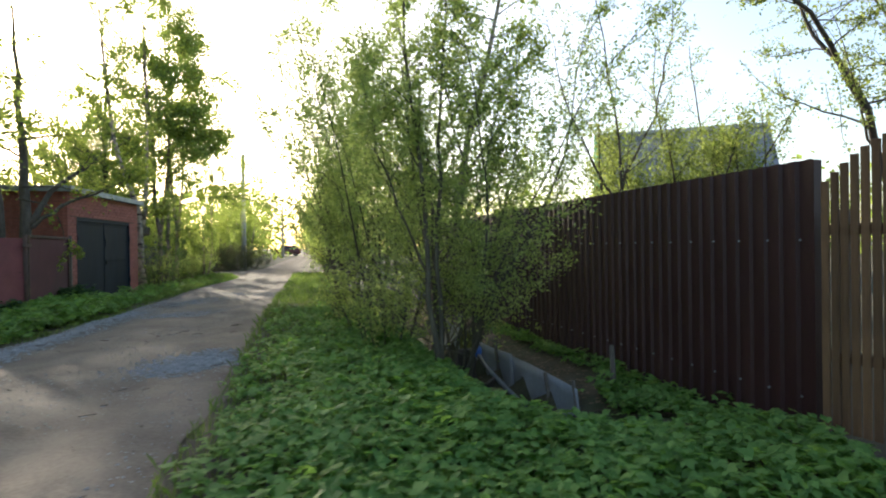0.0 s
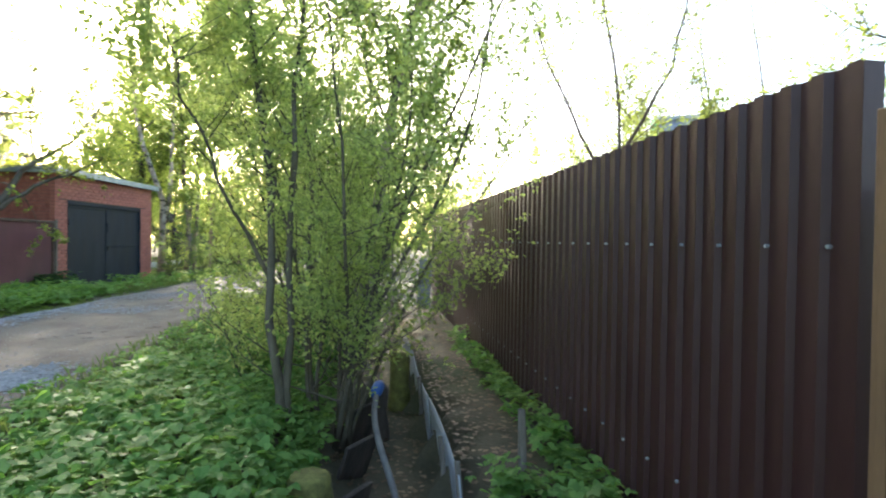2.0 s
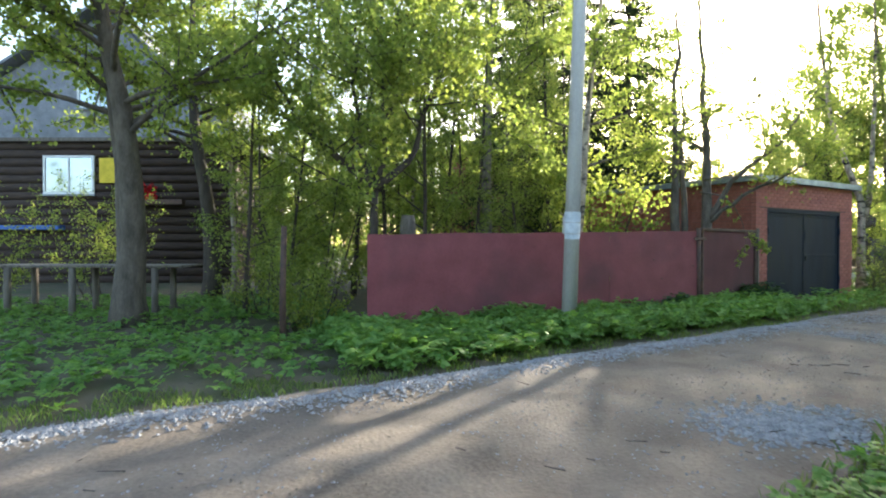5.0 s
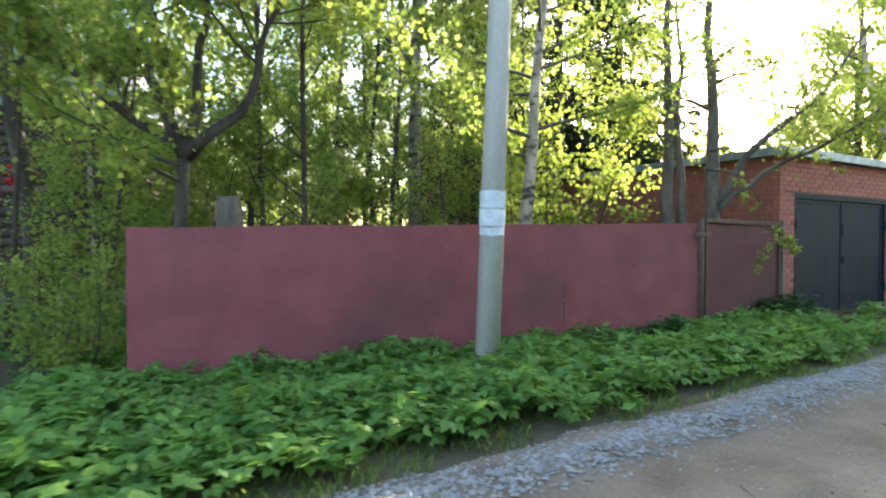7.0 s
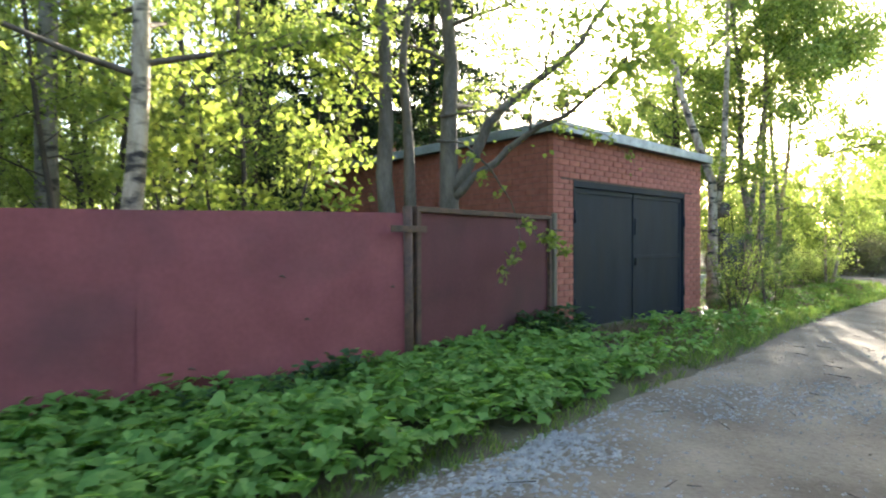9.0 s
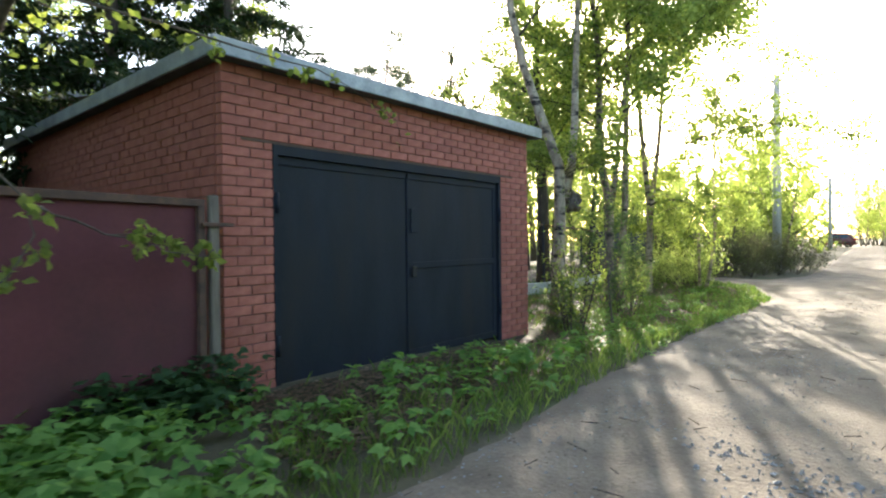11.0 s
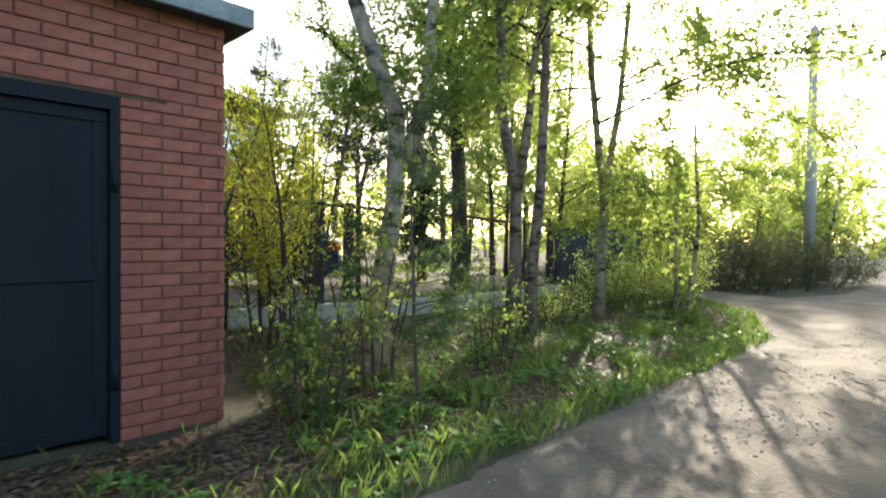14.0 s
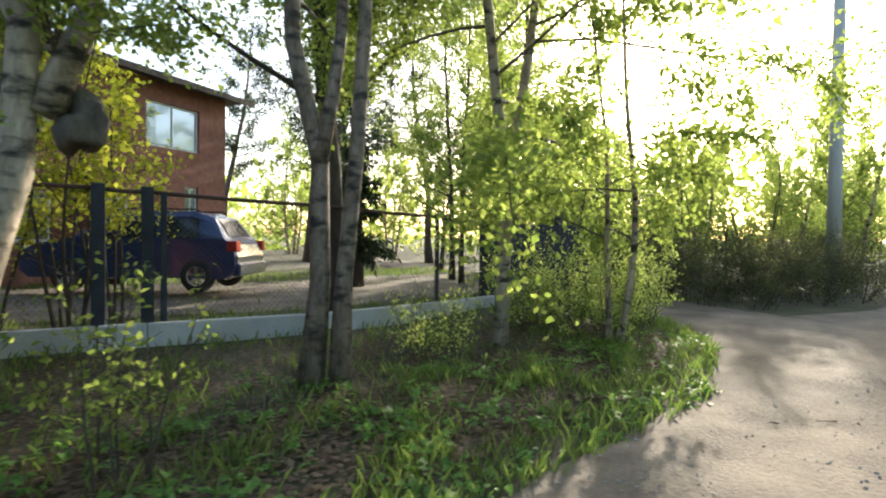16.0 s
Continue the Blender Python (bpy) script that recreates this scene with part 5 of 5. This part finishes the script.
# ---- wire fence, slab footing and dark board gate by the birches ----
W_LINE = [(-14.25, 16.6), (-14.35, 18.2), (-14.4, 19.6), (-14.4, 20.1), (-14.4, 22.2), (-14.9, 24.3), (-15.4, 25.7)]
wire = thing("wire_fence", pose(0, 0, 0), "dark wire mesh fence on iron posts", "fence")
def rail_z(y):
    return 1.78 - 0.04 * (y - 19)


for i, (x, y) in enumerate(W_LINE):
    g, w = land(x, y), (0.07 if i in (2, 3) else 0.03)
    part("post", Build().box((x - w, y - w, g - 0.2), (x + w, y + w, rail_z(y) + 0.06)).mesh("post", M_DKFENCE, bevel=0.008), wire)
part("post", Build().box((-14.44, 20.24, -0.2), (-14.37, 20.31, 1.72)).mesh("post", M_DKFENCE, bevel=0.006), wire)
for (xa, ya), (xb, yb) in zip(W_LINE, W_LINE[1:]):
    part("rail", Build().tube([(xa, ya, rail_z(ya)), ((xa + xb) / 2, (ya + yb) / 2, (rail_z(ya) + rail_z(yb)) / 2 - 0.012), (xb, yb, rail_z(yb))], [0.026] * 3, 7).mesh("rail", M_RUST, True), wire)
mesh_b = Build()
for (xa, ya), (xb, yb) in zip(W_LINE, W_LINE[1:]):
    L = math.dist((xa, ya), (xb, yb))
    z1 = rail_z(ya) - 0.03
    for k in np.arange(-1.6, L, 0.075):
        for sgn in (1, -1):
            s0, z0, s1, zz1 = k, 0.1, k + (z1 - 0.1), z1
            a0, a1 = max(0.0, s0), min(L, s1)
            if a1 <= a0:
                continue
            q0, q1 = (z0 + (a0 - s0), z0 + (a1 - s0)) if sgn == 1 else (z1 - (a0 - s0), z1 - (a1 - s0))
            p = [(xa + (xb - xa) * a / L, ya + (yb - ya) * a / L, z) for a, z in ((a0, q0), (a1, q1))]
            mesh_b.tube(p, [0.0016, 0.0016], 3, cap=False)
ob = part("wire_mesh", mesh_b.mesh("wire_mesh", M_RUST), wire)
ob["kind"] = "stuff"
for (xa, ya), (xb, yb) in zip(W_LINE[1:], W_LINE[2:]):
    n = max(1, round(math.dist((xa, ya), (xb, yb)) / 1.9))
    for k in range(n):
        a = (xa + (xb - xa) * k / n, ya + (yb - ya) * k / n)
        b = (xa + (xb - xa) * (k + 0.985) / n, ya + (yb - ya) * (k + 0.985) / n)
        fs = thing("footing_slab", run_pose(a, b, -0.18), "whitewashed concrete footing slab under the wire fence", "concrete slab", "footing slabs")
        part("slab", Build().box((0, -0.14, -0.1), (math.dist(a, b), -0.04, 0.36 + 0.01 * (k % 2))).mesh("slab", M_WHITEWASH, bevel=0.012), fs)
beam = thing("timber_beam", run_pose((-10.9, 17.3), (-14.2, 16.8), -0.1), "old pale timber beam lying by the garage", "beam")
part("beam", Build().box((0, -0.09, 0), (2.9, 0.09, 0.16)).mesh("beam", M_OLDWOOD, bevel=0.015), beam)
DG0, DG1 = (-15.45, 25.75), (-15.7, 29.2)
dgate = thing("board_gate", run_pose(DG0, DG1), "blue-black painted board gate across the drive", "gate")
dl = math.dist(DG0, DG1)
plank = Build().box((0, 0, 0.16), (0.132, 0.024, 1.5)).mesh("plank", M_DKFENCE, bevel=0.005)
for i in range(int(dl / 0.138)):
    part("plank", plank, dgate, m=pose(i * 0.138, 0, 0.03 * noise.noise((i * 1.9, 3, 0))))
for x in (-0.1, dl * 0.52, dl):
    part("post", Build().box((x - 0.07, 0.03, -0.2), (x + 0.07, 0.16, 1.72)).mesh("post", M_DKFENCE, bevel=0.01), dgate)
for z in (0.4, 1.25):
    part("rail", Build().box((0, 0.024, z), (dl, 0.06, z + 0.09)).mesh("rail", M_DKFENCE, bevel=0.006), dgate)
low = thing("wire_fence", run_pose((-15.7, 29.3), (-16.0, 33.5)), "low rusty wire fence beyond the side track", "fence")
for x in (0.0, 1.4, 2.8, 4.2):
    part("post", Build().cyl((x, 0, -0.2), (x, 0, 1.45), 0.03, 8).mesh("post", M_RUST), low)
for z in (0.5, 0.95, 1.4):
    part("wire", Build().cyl((0, 0, z), (4.2, 0, z), 0.008, 5).mesh("wire", M_RUST), low)


# ---- brick house in the yard ----
def pane_material():
    m, nt, bsdf = nodes_of("window_glass")
    bsdf.inputs["Base Color"].default_value = (0.35, 0.42, 0.48, 1)
    bsdf.inputs["Roughness"].default_value, bsdf.inputs["Metallic"].default_value = 0.06, 0.6
    return m


M_PANE = pane_material()


def window_part(parent, x0, x1, z0, z1, y=0.0, bars=1):
    wdw = part("window", Build().box((x0, y - 0.03, z0), (x1, y + 0.02, z0 + 0.07)).box((x0, y - 0.03, z1 - 0.07), (x1, y + 0.02, z1)).box((x0, y - 0.03, z0 + 0.07), (x0 + 0.07, y + 0.02, z1 - 0.07)).box((x1 - 0.07, y - 0.03, z0 + 0.07), (x1, y + 0.02, z1 - 0.07)).mesh("window", M_WHITE), parent, "white framed window")
    n = bars + 1
    wd = (x1 - x0 - 0.14) / n
    for k in range(n):
        a = x0 + 0.07 + k * wd
        part("pane", Build().box((a + 0.02, y - 0.005, z0 + 0.07), (a + wd - 0.02, y + 0.0, z1 - 0.07)).mesh("pane", M_PANE), wdw)
        if k:
            part("bar", Build().box((a - 0.025, y - 0.03, z0 + 0.07), (a + 0.025, y + 0.01, z1 - 0.07)).mesh("bar", M_WHITE), wdw)
    part("sill", Build().box((x0 - 0.05, y - 0.1, z0 - 0.05), (x1 + 0.05, y, z0)).mesh("sill", M_ZINC), wdw)
    return wdw


M_HBRICK = surface("dull_house_brick", (0.2, 0.085, 0.06), (0.31, 0.14, 0.1), 5, 0.9, 0.3, 60, stain=(0.15, 0.07, 0.05), stain_scale=1.2)
HA, HB = (-22.7, 16.2), (-28.0, 22.7)
hl = math.dist(HA, HB)
house = thing("brick_house", run_pose(HA, HB), "two-storey red brick house with dark overhanging eaves", "house")
openings = [(5.15, 7.2, 3.95, 5.35), (6.6, 7.15, 1.5, 2.8), (1.2, 2.4, 3.6, 4.9), (1.2, 2.4, 1.0, 2.3), (3.4, 4.6, 1.0, 2.3)]
zs = sorted({-0.3, 6.0, *[o[2] for o in openings], *[o[3] for o in openings]})
for za, zb in zip(zs, zs[1:]):
    cuts = sorted((o[0], o[1]) for o in openings if o[2] <= za and o[3] >= zb)
    x = 0.0
    for a, b in cuts + [(hl, hl)]:
        if a > x:
            part("wall", Build().box((x, 0, za), (a, 0.3, zb)).mesh("wall", M_HBRICK), house)
        x = b
part("wall", Build().box((0, 0.3, -0.3), (0.3, 7.5, 6.0)).mesh("wall", M_HBRICK), house)
part("wall", Build().box((hl - 0.3, 0.3, -0.3), (hl, 7.5, 6.0)).mesh("wall", M_HBRICK), house)
part("wall", Build().box((0.3, 7.2, -0.3), (hl - 0.3, 7.5, 6.0)).mesh("wall", M_HBRICK), house)
for a, b, c, d in openings:
    window_part(house, a, b, c, d, 0.12)
roof = Build().add([(-0.6, -0.7, 6.02), (hl + 0.7, -0.7, 6.02), (hl + 0.7, 8.2, 6.02), (-0.6, 8.2, 6.02), (1.5, 3.75, 7.6), (hl - 1.4, 3.75, 7.6)], [(0, 1, 5, 4), (1, 2, 5), (2, 3, 4, 5), (3, 0, 4), (0, 3, 2, 1)])
part("roof", roof.mesh("roof", M_TAR), house)
part("eave", Build().box((-0.6, -0.72, 5.86), (hl + 0.7, -0.69, 6.04)).mesh("eave", M_DKBARK), house)
part("porch_panel", Build().box((2.7, -0.9, 0), (3.0, -0.05, 2.4)).mesh("porch_panel", M_HBRICK), house)


# ---- parked car in the yard ----
def car_paint(name, colour):
    m, nt, bsdf = nodes_of(name)
    n = nt.nodes.new("ShaderNodeTexNoise")
    n.inputs["Scale"].default_value = 3
    r = nt.nodes.new("ShaderNodeValToRGB")
    r.color_ramp.elements[0].color = (*[c * 0.8 for c in colour], 1)
    r.color_ramp.elements[1].color = (*[c * 1.2 for c in colour], 1)
    nt.links.new(n.outputs[0], r.inputs[0]), nt.links.new(r.outputs[0], bsdf.inputs["Base Color"])
    bsdf.inputs["Metallic"].default_value, bsdf.inputs["Roughness"].default_value = 0.15, 0.3
    bsdf.inputs["Coat Weight"].default_value = 0.6
    return m


M_CARGLASS = surface("tinted_car_glass", (0.015, 0.018, 0.02), (0.03, 0.035, 0.04), 4, 0.08, 0.0, 30, spec=0.8)
M_ALLOY = surface("alloy_wheel", (0.5, 0.5, 0.5), (0.65, 0.65, 0.65), 8, 0.35, 0.05, 40, metal=0.8)
M_LAMP = surface("red_tail_lamp", (0.35, 0.02, 0.02), (0.5, 0.04, 0.03), 8, 0.2, 0.0, 40)


def suv(m, paint, label, length=4.5):
    car = thing("parked_car", m, label, "car")
    side_line = [(0.02, 0.45), (0.0, 0.75), (0.06, 1.0), (0.22, 1.12), (0.55, 1.55), (0.95, 1.68), (2.2, 1.7), (2.75, 1.6), (3.4, 1.12), (4.2, 0.98), (4.48, 0.8), (4.5, 0.45), (4.3, 0.3), (0.2, 0.3)]
    b = Build()
    n = len(side_line)
    for y, k in ((0.0, 0.93), (0.1, 1.0), (1.7, 1.0), (1.8, 0.93)):
        b.v += [(2.25 + (x - 2.25) * (0.985 if k < 1 else 1), y + (0.14 if z > 1.2 and y < 0.9 else (-0.14 if z > 1.2 else 0)), 0.3 + (z - 0.3) * (k if z > 1.3 else 1)) for x, z in side_line]
    for s in range(3):
        b.f += [(s * n + i, s * n + (i + 1) % n, (s + 1) * n + (i + 1) % n, (s + 1) * n + i) for i in range(n)]
    b.f += [tuple(range(n - 1, -1, -1)), tuple(3 * n + i for i in range(n))]
    body = part("body", b.mesh("body", paint), car)
    part("rear_glass", Build().add([(0.27, 0.3, 1.14), (0.27, 1.5, 1.14), (0.54, 1.4, 1.5), (0.54, 0.4, 1.5)], [(0, 1, 2, 3)]).mesh("rear_glass", M_CARGLASS), body, "tinted rear window", pose(-0.03, 0, 0.03))
    for y0, y1, name in ((-0.012, 0.1, "side_glass"), (1.812, 1.7, "side_glass")):
        for xs in ((0.75, 1.35, 1.55), (1.62, 1.68, 2.4), (2.46, 2.5, 3.05)):
            x0, xm, x1 = xs[0], xs[1], xs[2]
            top = min(1.55, 1.55 if x1 < 2.6 else 1.45)
            g = Build().add([(x0, y0, 1.12), (x1 if x1 < 3 else 3.2, y0, 1.12), (x1 if x1 < 3 else 2.75, y0 + (0.14 if y0 < 1 else -0.14), top), (x0 + 0.08, y0 + (0.14 if y0 < 1 else -0.14), top)], [(0, 1, 2, 3)])
            part(name, g.mesh(name, M_CARGLASS), body, "tinted side window")
    for y in (0.06, 1.5):
        part("tail_lamp", Build().box((-0.015, y, 0.86), (0.2, y + 0.24, 1.08)).mesh("tail_lamp", M_LAMP, bevel=0.02), body, "red tail lamp", pose(0, -0.075 if y < 1 else 0.075, 0))
        part("headlamp", Build().box((4.28, y, 0.78), (4.46, y + 0.24, 0.94)).mesh("headlamp", M_ALLOY, bevel=0.02), body, "clear headlamp", pose(0, -0.04 if y < 1 else 0.04, 0))
    part("bumper", Build().box((-0.06, 0.06, 0.35), (0.12, 1.74, 0.62)).mesh("bumper", paint, bevel=0.04), car)
    for y in (0.2, 1.56):
        part("roof_rail", Build().tube([(0.8, y, 1.66), (0.9, y, 1.73), (2.3, y, 1.73), (2.5, y, 1.66)], [0.018] * 4, 6).mesh("roof_rail", M_BLACK), car)
    for x in (0.82, 3.5):
        for y in (-0.02, 1.6):
            prof = [(0.2, 0.0), (0.33, 0.02), (0.35, 0.06), (0.35, 0.16), (0.33, 0.2), (0.2, 0.22)]
            wb = Build()
            k = 24
            for r, yy in prof:
                wb.v += [(r * math.cos(t), yy, r * math.sin(t)) for t in np.arange(k) * 2 * math.pi / k]
            wb.f += [(i * k + j, (i + 1) * k + j, (i + 1) * k + (j + 1) % k, i * k + (j + 1) % k) for i in range(5) for j in range(k)]
            wheel = part("wheel", wb.mesh("wheel", M_TIRE, True), car, "black tyre", pose(x, y, 0.35))
            rim = Build().tube([(0, 0.03, 0), (0, 0.18, 0)], [0.075, 0.075], 14)
            for s in range(5):
                rim.box((-0.035, 0.02, 0.05), (0.035, 0.05, 0.215), pose(0, 0, 0, 0, s * 72, 0))
            ringb = Build().tube([(0.205 * math.cos(t), 0.03, 0.205 * math.sin(t)) for t in np.linspace(0, 2 * math.pi, 26)], [0.022] * 26, 6, cap=False)
            rim.add(ringb.v, ringb.f)
            part("rim", rim.mesh("rim", M_ALLOY), wheel, "silver five-spoke rim")
    return car


# local x runs from the tail to the nose, local y to the far side
suv(Matrix.Translation((-18.85, 21.75, 0.03)) @ Matrix(((-0.482, -0.876, 0, 0), (-0.876, 0.482, 0, 0), (0, 0, 1, 0), (0, 0, 0, 1))), car_paint("dark_blue_paint", (0.015, 0.04, 0.12)), "dark blue estate car parked on the gravel drive")
suv(Matrix.Translation((-20.0, 79.5, 0.03)) @ pose(0, 0, 0, 0, 0, 106), car_paint("silver_blue_paint", (0.18, 0.22, 0.28)), "pale blue car parked far down the lane")
suv(Matrix.Translation((-28.2, 92.0, 0.03)) @ pose(0, 0, 0, 0, 0, 190), car_paint("maroon_paint", (0.12, 0.02, 0.02)), "dark red car parked far down the lane")

# ---- log cabin behind the trees ----
CA, CB = (-21.6, -8.6), (-18.3, 1.15)
cl = math.dist(CA, CB)
cabin = thing("log_cabin", run_pose(CA, CB), "old dark log cabin with a grey gabled roof", "house")
nl = 17
for i in range(nl):
    z = 0.1 + i * 0.27
    part("log", Build().cyl((-0.2, 0.15, z), (cl + 0.2, 0.15, z), 0.15, 10).mesh("log", M_LOG, True), cabin)
part("wall", Build().box((0, 0.16, -0.2), (cl, 6, 4.65)).mesh("wall", M_LOG), cabin)
cxm = cl * 0.62
gable = Build().add([(-0.3, 0.02, 4.62), (cl + 0.3, 0.02, 4.62), (cxm, 0.02, 8.7), (-0.3, 6, 4.62), (cl + 0.3, 6, 4.62), (cxm, 6, 8.7)], [(0, 1, 2), (4, 3, 5), (0, 3, 4, 1), (0, 2, 5, 3), (1, 4, 5, 2)])
part("gable", gable.mesh("gable", M_SLATE), cabin, "grey boarded gable")
for k, (ax, az) in enumerate(((-0.9, 4.3), (cl + 0.8, 4.3))):
    dx, dz = cxm - ax, 8.85 - az
    part("roof", Build().add([(ax, -0.4, az), (cxm, -0.4, 8.85), (cxm, 6.3, 8.85), (ax, 6.3, az), (ax, -0.4, az + 0.1), (cxm, -0.4, 8.95), (cxm, 6.3, 8.95), (ax, 6.3, az + 0.1)], [(0, 1, 2, 3), (7, 6, 5, 4), (0, 4, 5, 1), (2, 6, 7, 3), (0, 3, 7, 4)]).mesh("roof", M_SLATE), cabin, "grey sheet roof")
part("ledge", Build().box((-0.3, -0.14, 4.52), (cl + 0.3, 0.02, 4.64)).mesh("ledge", M_OLDWOOD, bevel=0.01), cabin)
wx = math.dist(CA, (-20.24, -4.52)) + 0.02
window_part(cabin, wx, wx + 1.65, 2.84, 4.08, -0.03)
window_part(cabin, wx + 1.1, wx + 2.5, 5.6, 6.8, 0.0)
part("shutter", Build().box((wx + 1.82, -0.06, 3.2), (wx + 2.5, -0.02, 4.0)).mesh("shutter", M_YELLOW, bevel=0.006), cabin, "bright yellow panel")
flower_box = part("flower_box", Build().box((wx + 2.9, -0.3, 2.5), (wx + 4.6, -0.05, 2.66)).mesh("flower_box", M_RUST, bevel=0.01), cabin, "dark wooden flower box")
rngp = np.random.default_rng(31)
blooms = np.stack([rngp.uniform(wx + 3.0, wx + 3.7, 160), rngp.uniform(-0.3, -0.08, 160), 2.68 + 0.5 * rngp.uniform(0, 1, 160) ** 1.5], 1)
part("flowers", quads("flowers", leaf_quads(rngp, blooms, 0.13, 0.9, 0.1), M_REDFLOWER), flower_box, "red flowers")
part("blue_board", Build().box((0.2, -0.35, 1.7), (wx + 0.7, -0.03, 1.84)).mesh("blue_board", M_BLUE, bevel=0.01), cabin, "blue painted shelf board")
bench = thing("garden_table", run_pose((-10.55, -2.3), (-9.45, 1.0)), "long weathered plank table under the trees", "table")
for k in range(4):
    part("plank", Build().box((0, 0.02 + k * 0.2, 0.86), (3.4, 0.19 + k * 0.2, 0.9)).mesh("plank", M_OLDWOOD, bevel=0.006), bench)
for x in (0.4, 1.5, 2.9):
    for y in (0.08, 0.7):
        part("leg", Build().cyl((x, y, -0.15), (x, y, 0.86), 0.055, 9).mesh("leg", M_OLDWOOD, True), bench)

old_post = thing("wooden_post", pose(-7.29, 2.47, land(-7.29, 2.47)), "old rusty-brown post standing by the ditch", "post")
part("shaft", Build().tube([(0, 0, -0.3), (0.01, 0, 0.8), (-0.02, 0.02, 1.62)], [0.05, 0.045, 0.04], 9).mesh("shaft", M_RUST, True), old_post)

# ---- house behind the brown fence ----
RA, RB = (5.55, 20.9), (11.1, 19.56)
rl = math.dist(RA, RB)
rh = thing("village_house", run_pose(RA, RB), "village house with a steep grey roof and green gable trim", "house")
part("wall", Build().box((0.1, -1.6, -0.2), (rl - 0.1, 5, 2.6)).mesh("wall", M_GREEN), rh)
part("roof", Build().add([(0, 0, 5.3), (rl, 0, 5.3), (rl, -2.0, 2.5), (0, -2.0, 2.5), (0, 3.4, 5.3), (rl, 3.4, 5.3), (rl, 5.4, 2.5), (0, 5.4, 2.5)], [(0, 1, 2, 3), (0, 4, 5, 1), (4, 7, 6, 5), (0, 3, 7, 4), (1, 5, 6, 2)]).mesh("roof", M_SLATE), rh, "steep grey sheet roof")
part("gable_trim", Build().tube([(-0.04, -2.0, 2.5), (-0.04, 0, 5.32)], [0.12, 0.12], 4).mesh("gable_trim", M_GREEN), rh, "green gable trim")
part("gable_board", Build().add([(-0.02, -1.95, 2.5), (-0.02, 5.35, 2.5), (-0.02, 3.4, 5.25), (-0.02, 0, 5.25)], [(0, 1, 2, 3)]).mesh("gable_board", M_GREEN), rh, "bright green gable boarding")
part("ridge", Build().box((-0.05, -0.12, 5.26), (rl + 0.05, 0.12, 5.38)).mesh("ridge", M_ZINC), rh)

# ---- the far woods that close the view ----
rngk = np.random.default_rng(77)
pts = []
while len(pts) < 45000:
    a, r = rngk.uniform(0, 2 * math.pi), rngk.uniform(48, 95)
    x, y = r * math.sin(a), 15 + r * math.cos(a)
    l, e = lane_edges(min(119.0, max(-59.0, y)))
    if l - 1.5 < x < e + 1.0 and abs(y - 15) > 20:
        continue
    top = 8.5 + 3.5 * noise.noise((x * 0.12, y * 0.12, 1)) + 2.5 * noise.noise((x * 0.4, y * 0.4, 5))
    pts.append((x, y, top * rngk.uniform(0, 1) ** 1.25))
stuff("far_wood", quads("far_wood", leaf_quads(rngk, np.array(pts), 0.8, 0.6, 0.2), L_BIRCH), "distant leafy spring wood round the lane", "wood")

# ---- bricks of the garage, last ----
rngb = np.random.default_rng(3)
full, half, corner = brick_mesh(BL - GAP, 0.1, COURSE - GAP, M_BRICK), brick_mesh(0.122 - GAP, 0.1, COURSE - GAP, M_BRICK), None
shared = {}
rest = Build()


def lay(parent, x0, x1, z0, z1, place, joined=False, shift=0):
    """Courses of brick between x0 and x1; the ends are cut to fit."""
    rows = int(round((z1 - z0) / COURSE))
    h = (z1 - z0) / rows
    for r in range(rows):
        x = x0 - (BL / 2 if (r + shift) % 2 else 0.0)
        while x < x1 - 0.02:
            a, b = max(x, x0), min(x + BL, x1)
            x += BL
            if b - a < 0.035:
                continue
            w = round(b - a - GAP, 2)
            key = (w, round(h, 4))
            if key not in shared:
                shared[key] = brick_mesh(w, 0.1, h - GAP, M_BRICK)
            p = place @ pose(a + GAP / 2, rngb.uniform(-0.003, 0.003), z0 + r * h + GAP / 2, 0, rngb.uniform(-0.35, 0.35), rngb.uniform(-0.4, 0.4))
            if joined:
                rest.box((0, 0, 0), (w, 0.1, h - GAP), p)
            else:
                part("brick", shared[key], parent, m=p)


eye = Matrix.Identity(4)
lay(pier_a, 0.0, DX0, -0.17, DTOP + 0.02, eye)
lay(pier_b, DX1, GW, -0.17, DTOP + 0.02, eye)
lay(front, 0.0, GW, DTOP + 0.02, GH, eye, shift=1)
# side walls: local x runs back along the wall, face outwards
left_side = Matrix(((0, 1, 0, 0), (1, 0, 0, 0.1), (0, 0, 1, 0), (0, 0, 0, 1)))
right_side = Matrix(((0, -1, 0, GW), (1, 0, 0, 0.1), (0, 0, 1, 0), (0, 0, 0, 1)))
lay(sides, 0.0, GD - 0.1, -0.17, GH, left_side, True)
lay(sides, 0.0, GD - 0.1, -0.17, GH, right_side, True, 1)
courses = part("brickwork", rest.mesh("brickwork", M_BRICK), sides)
courses["kind"] = "stuff"
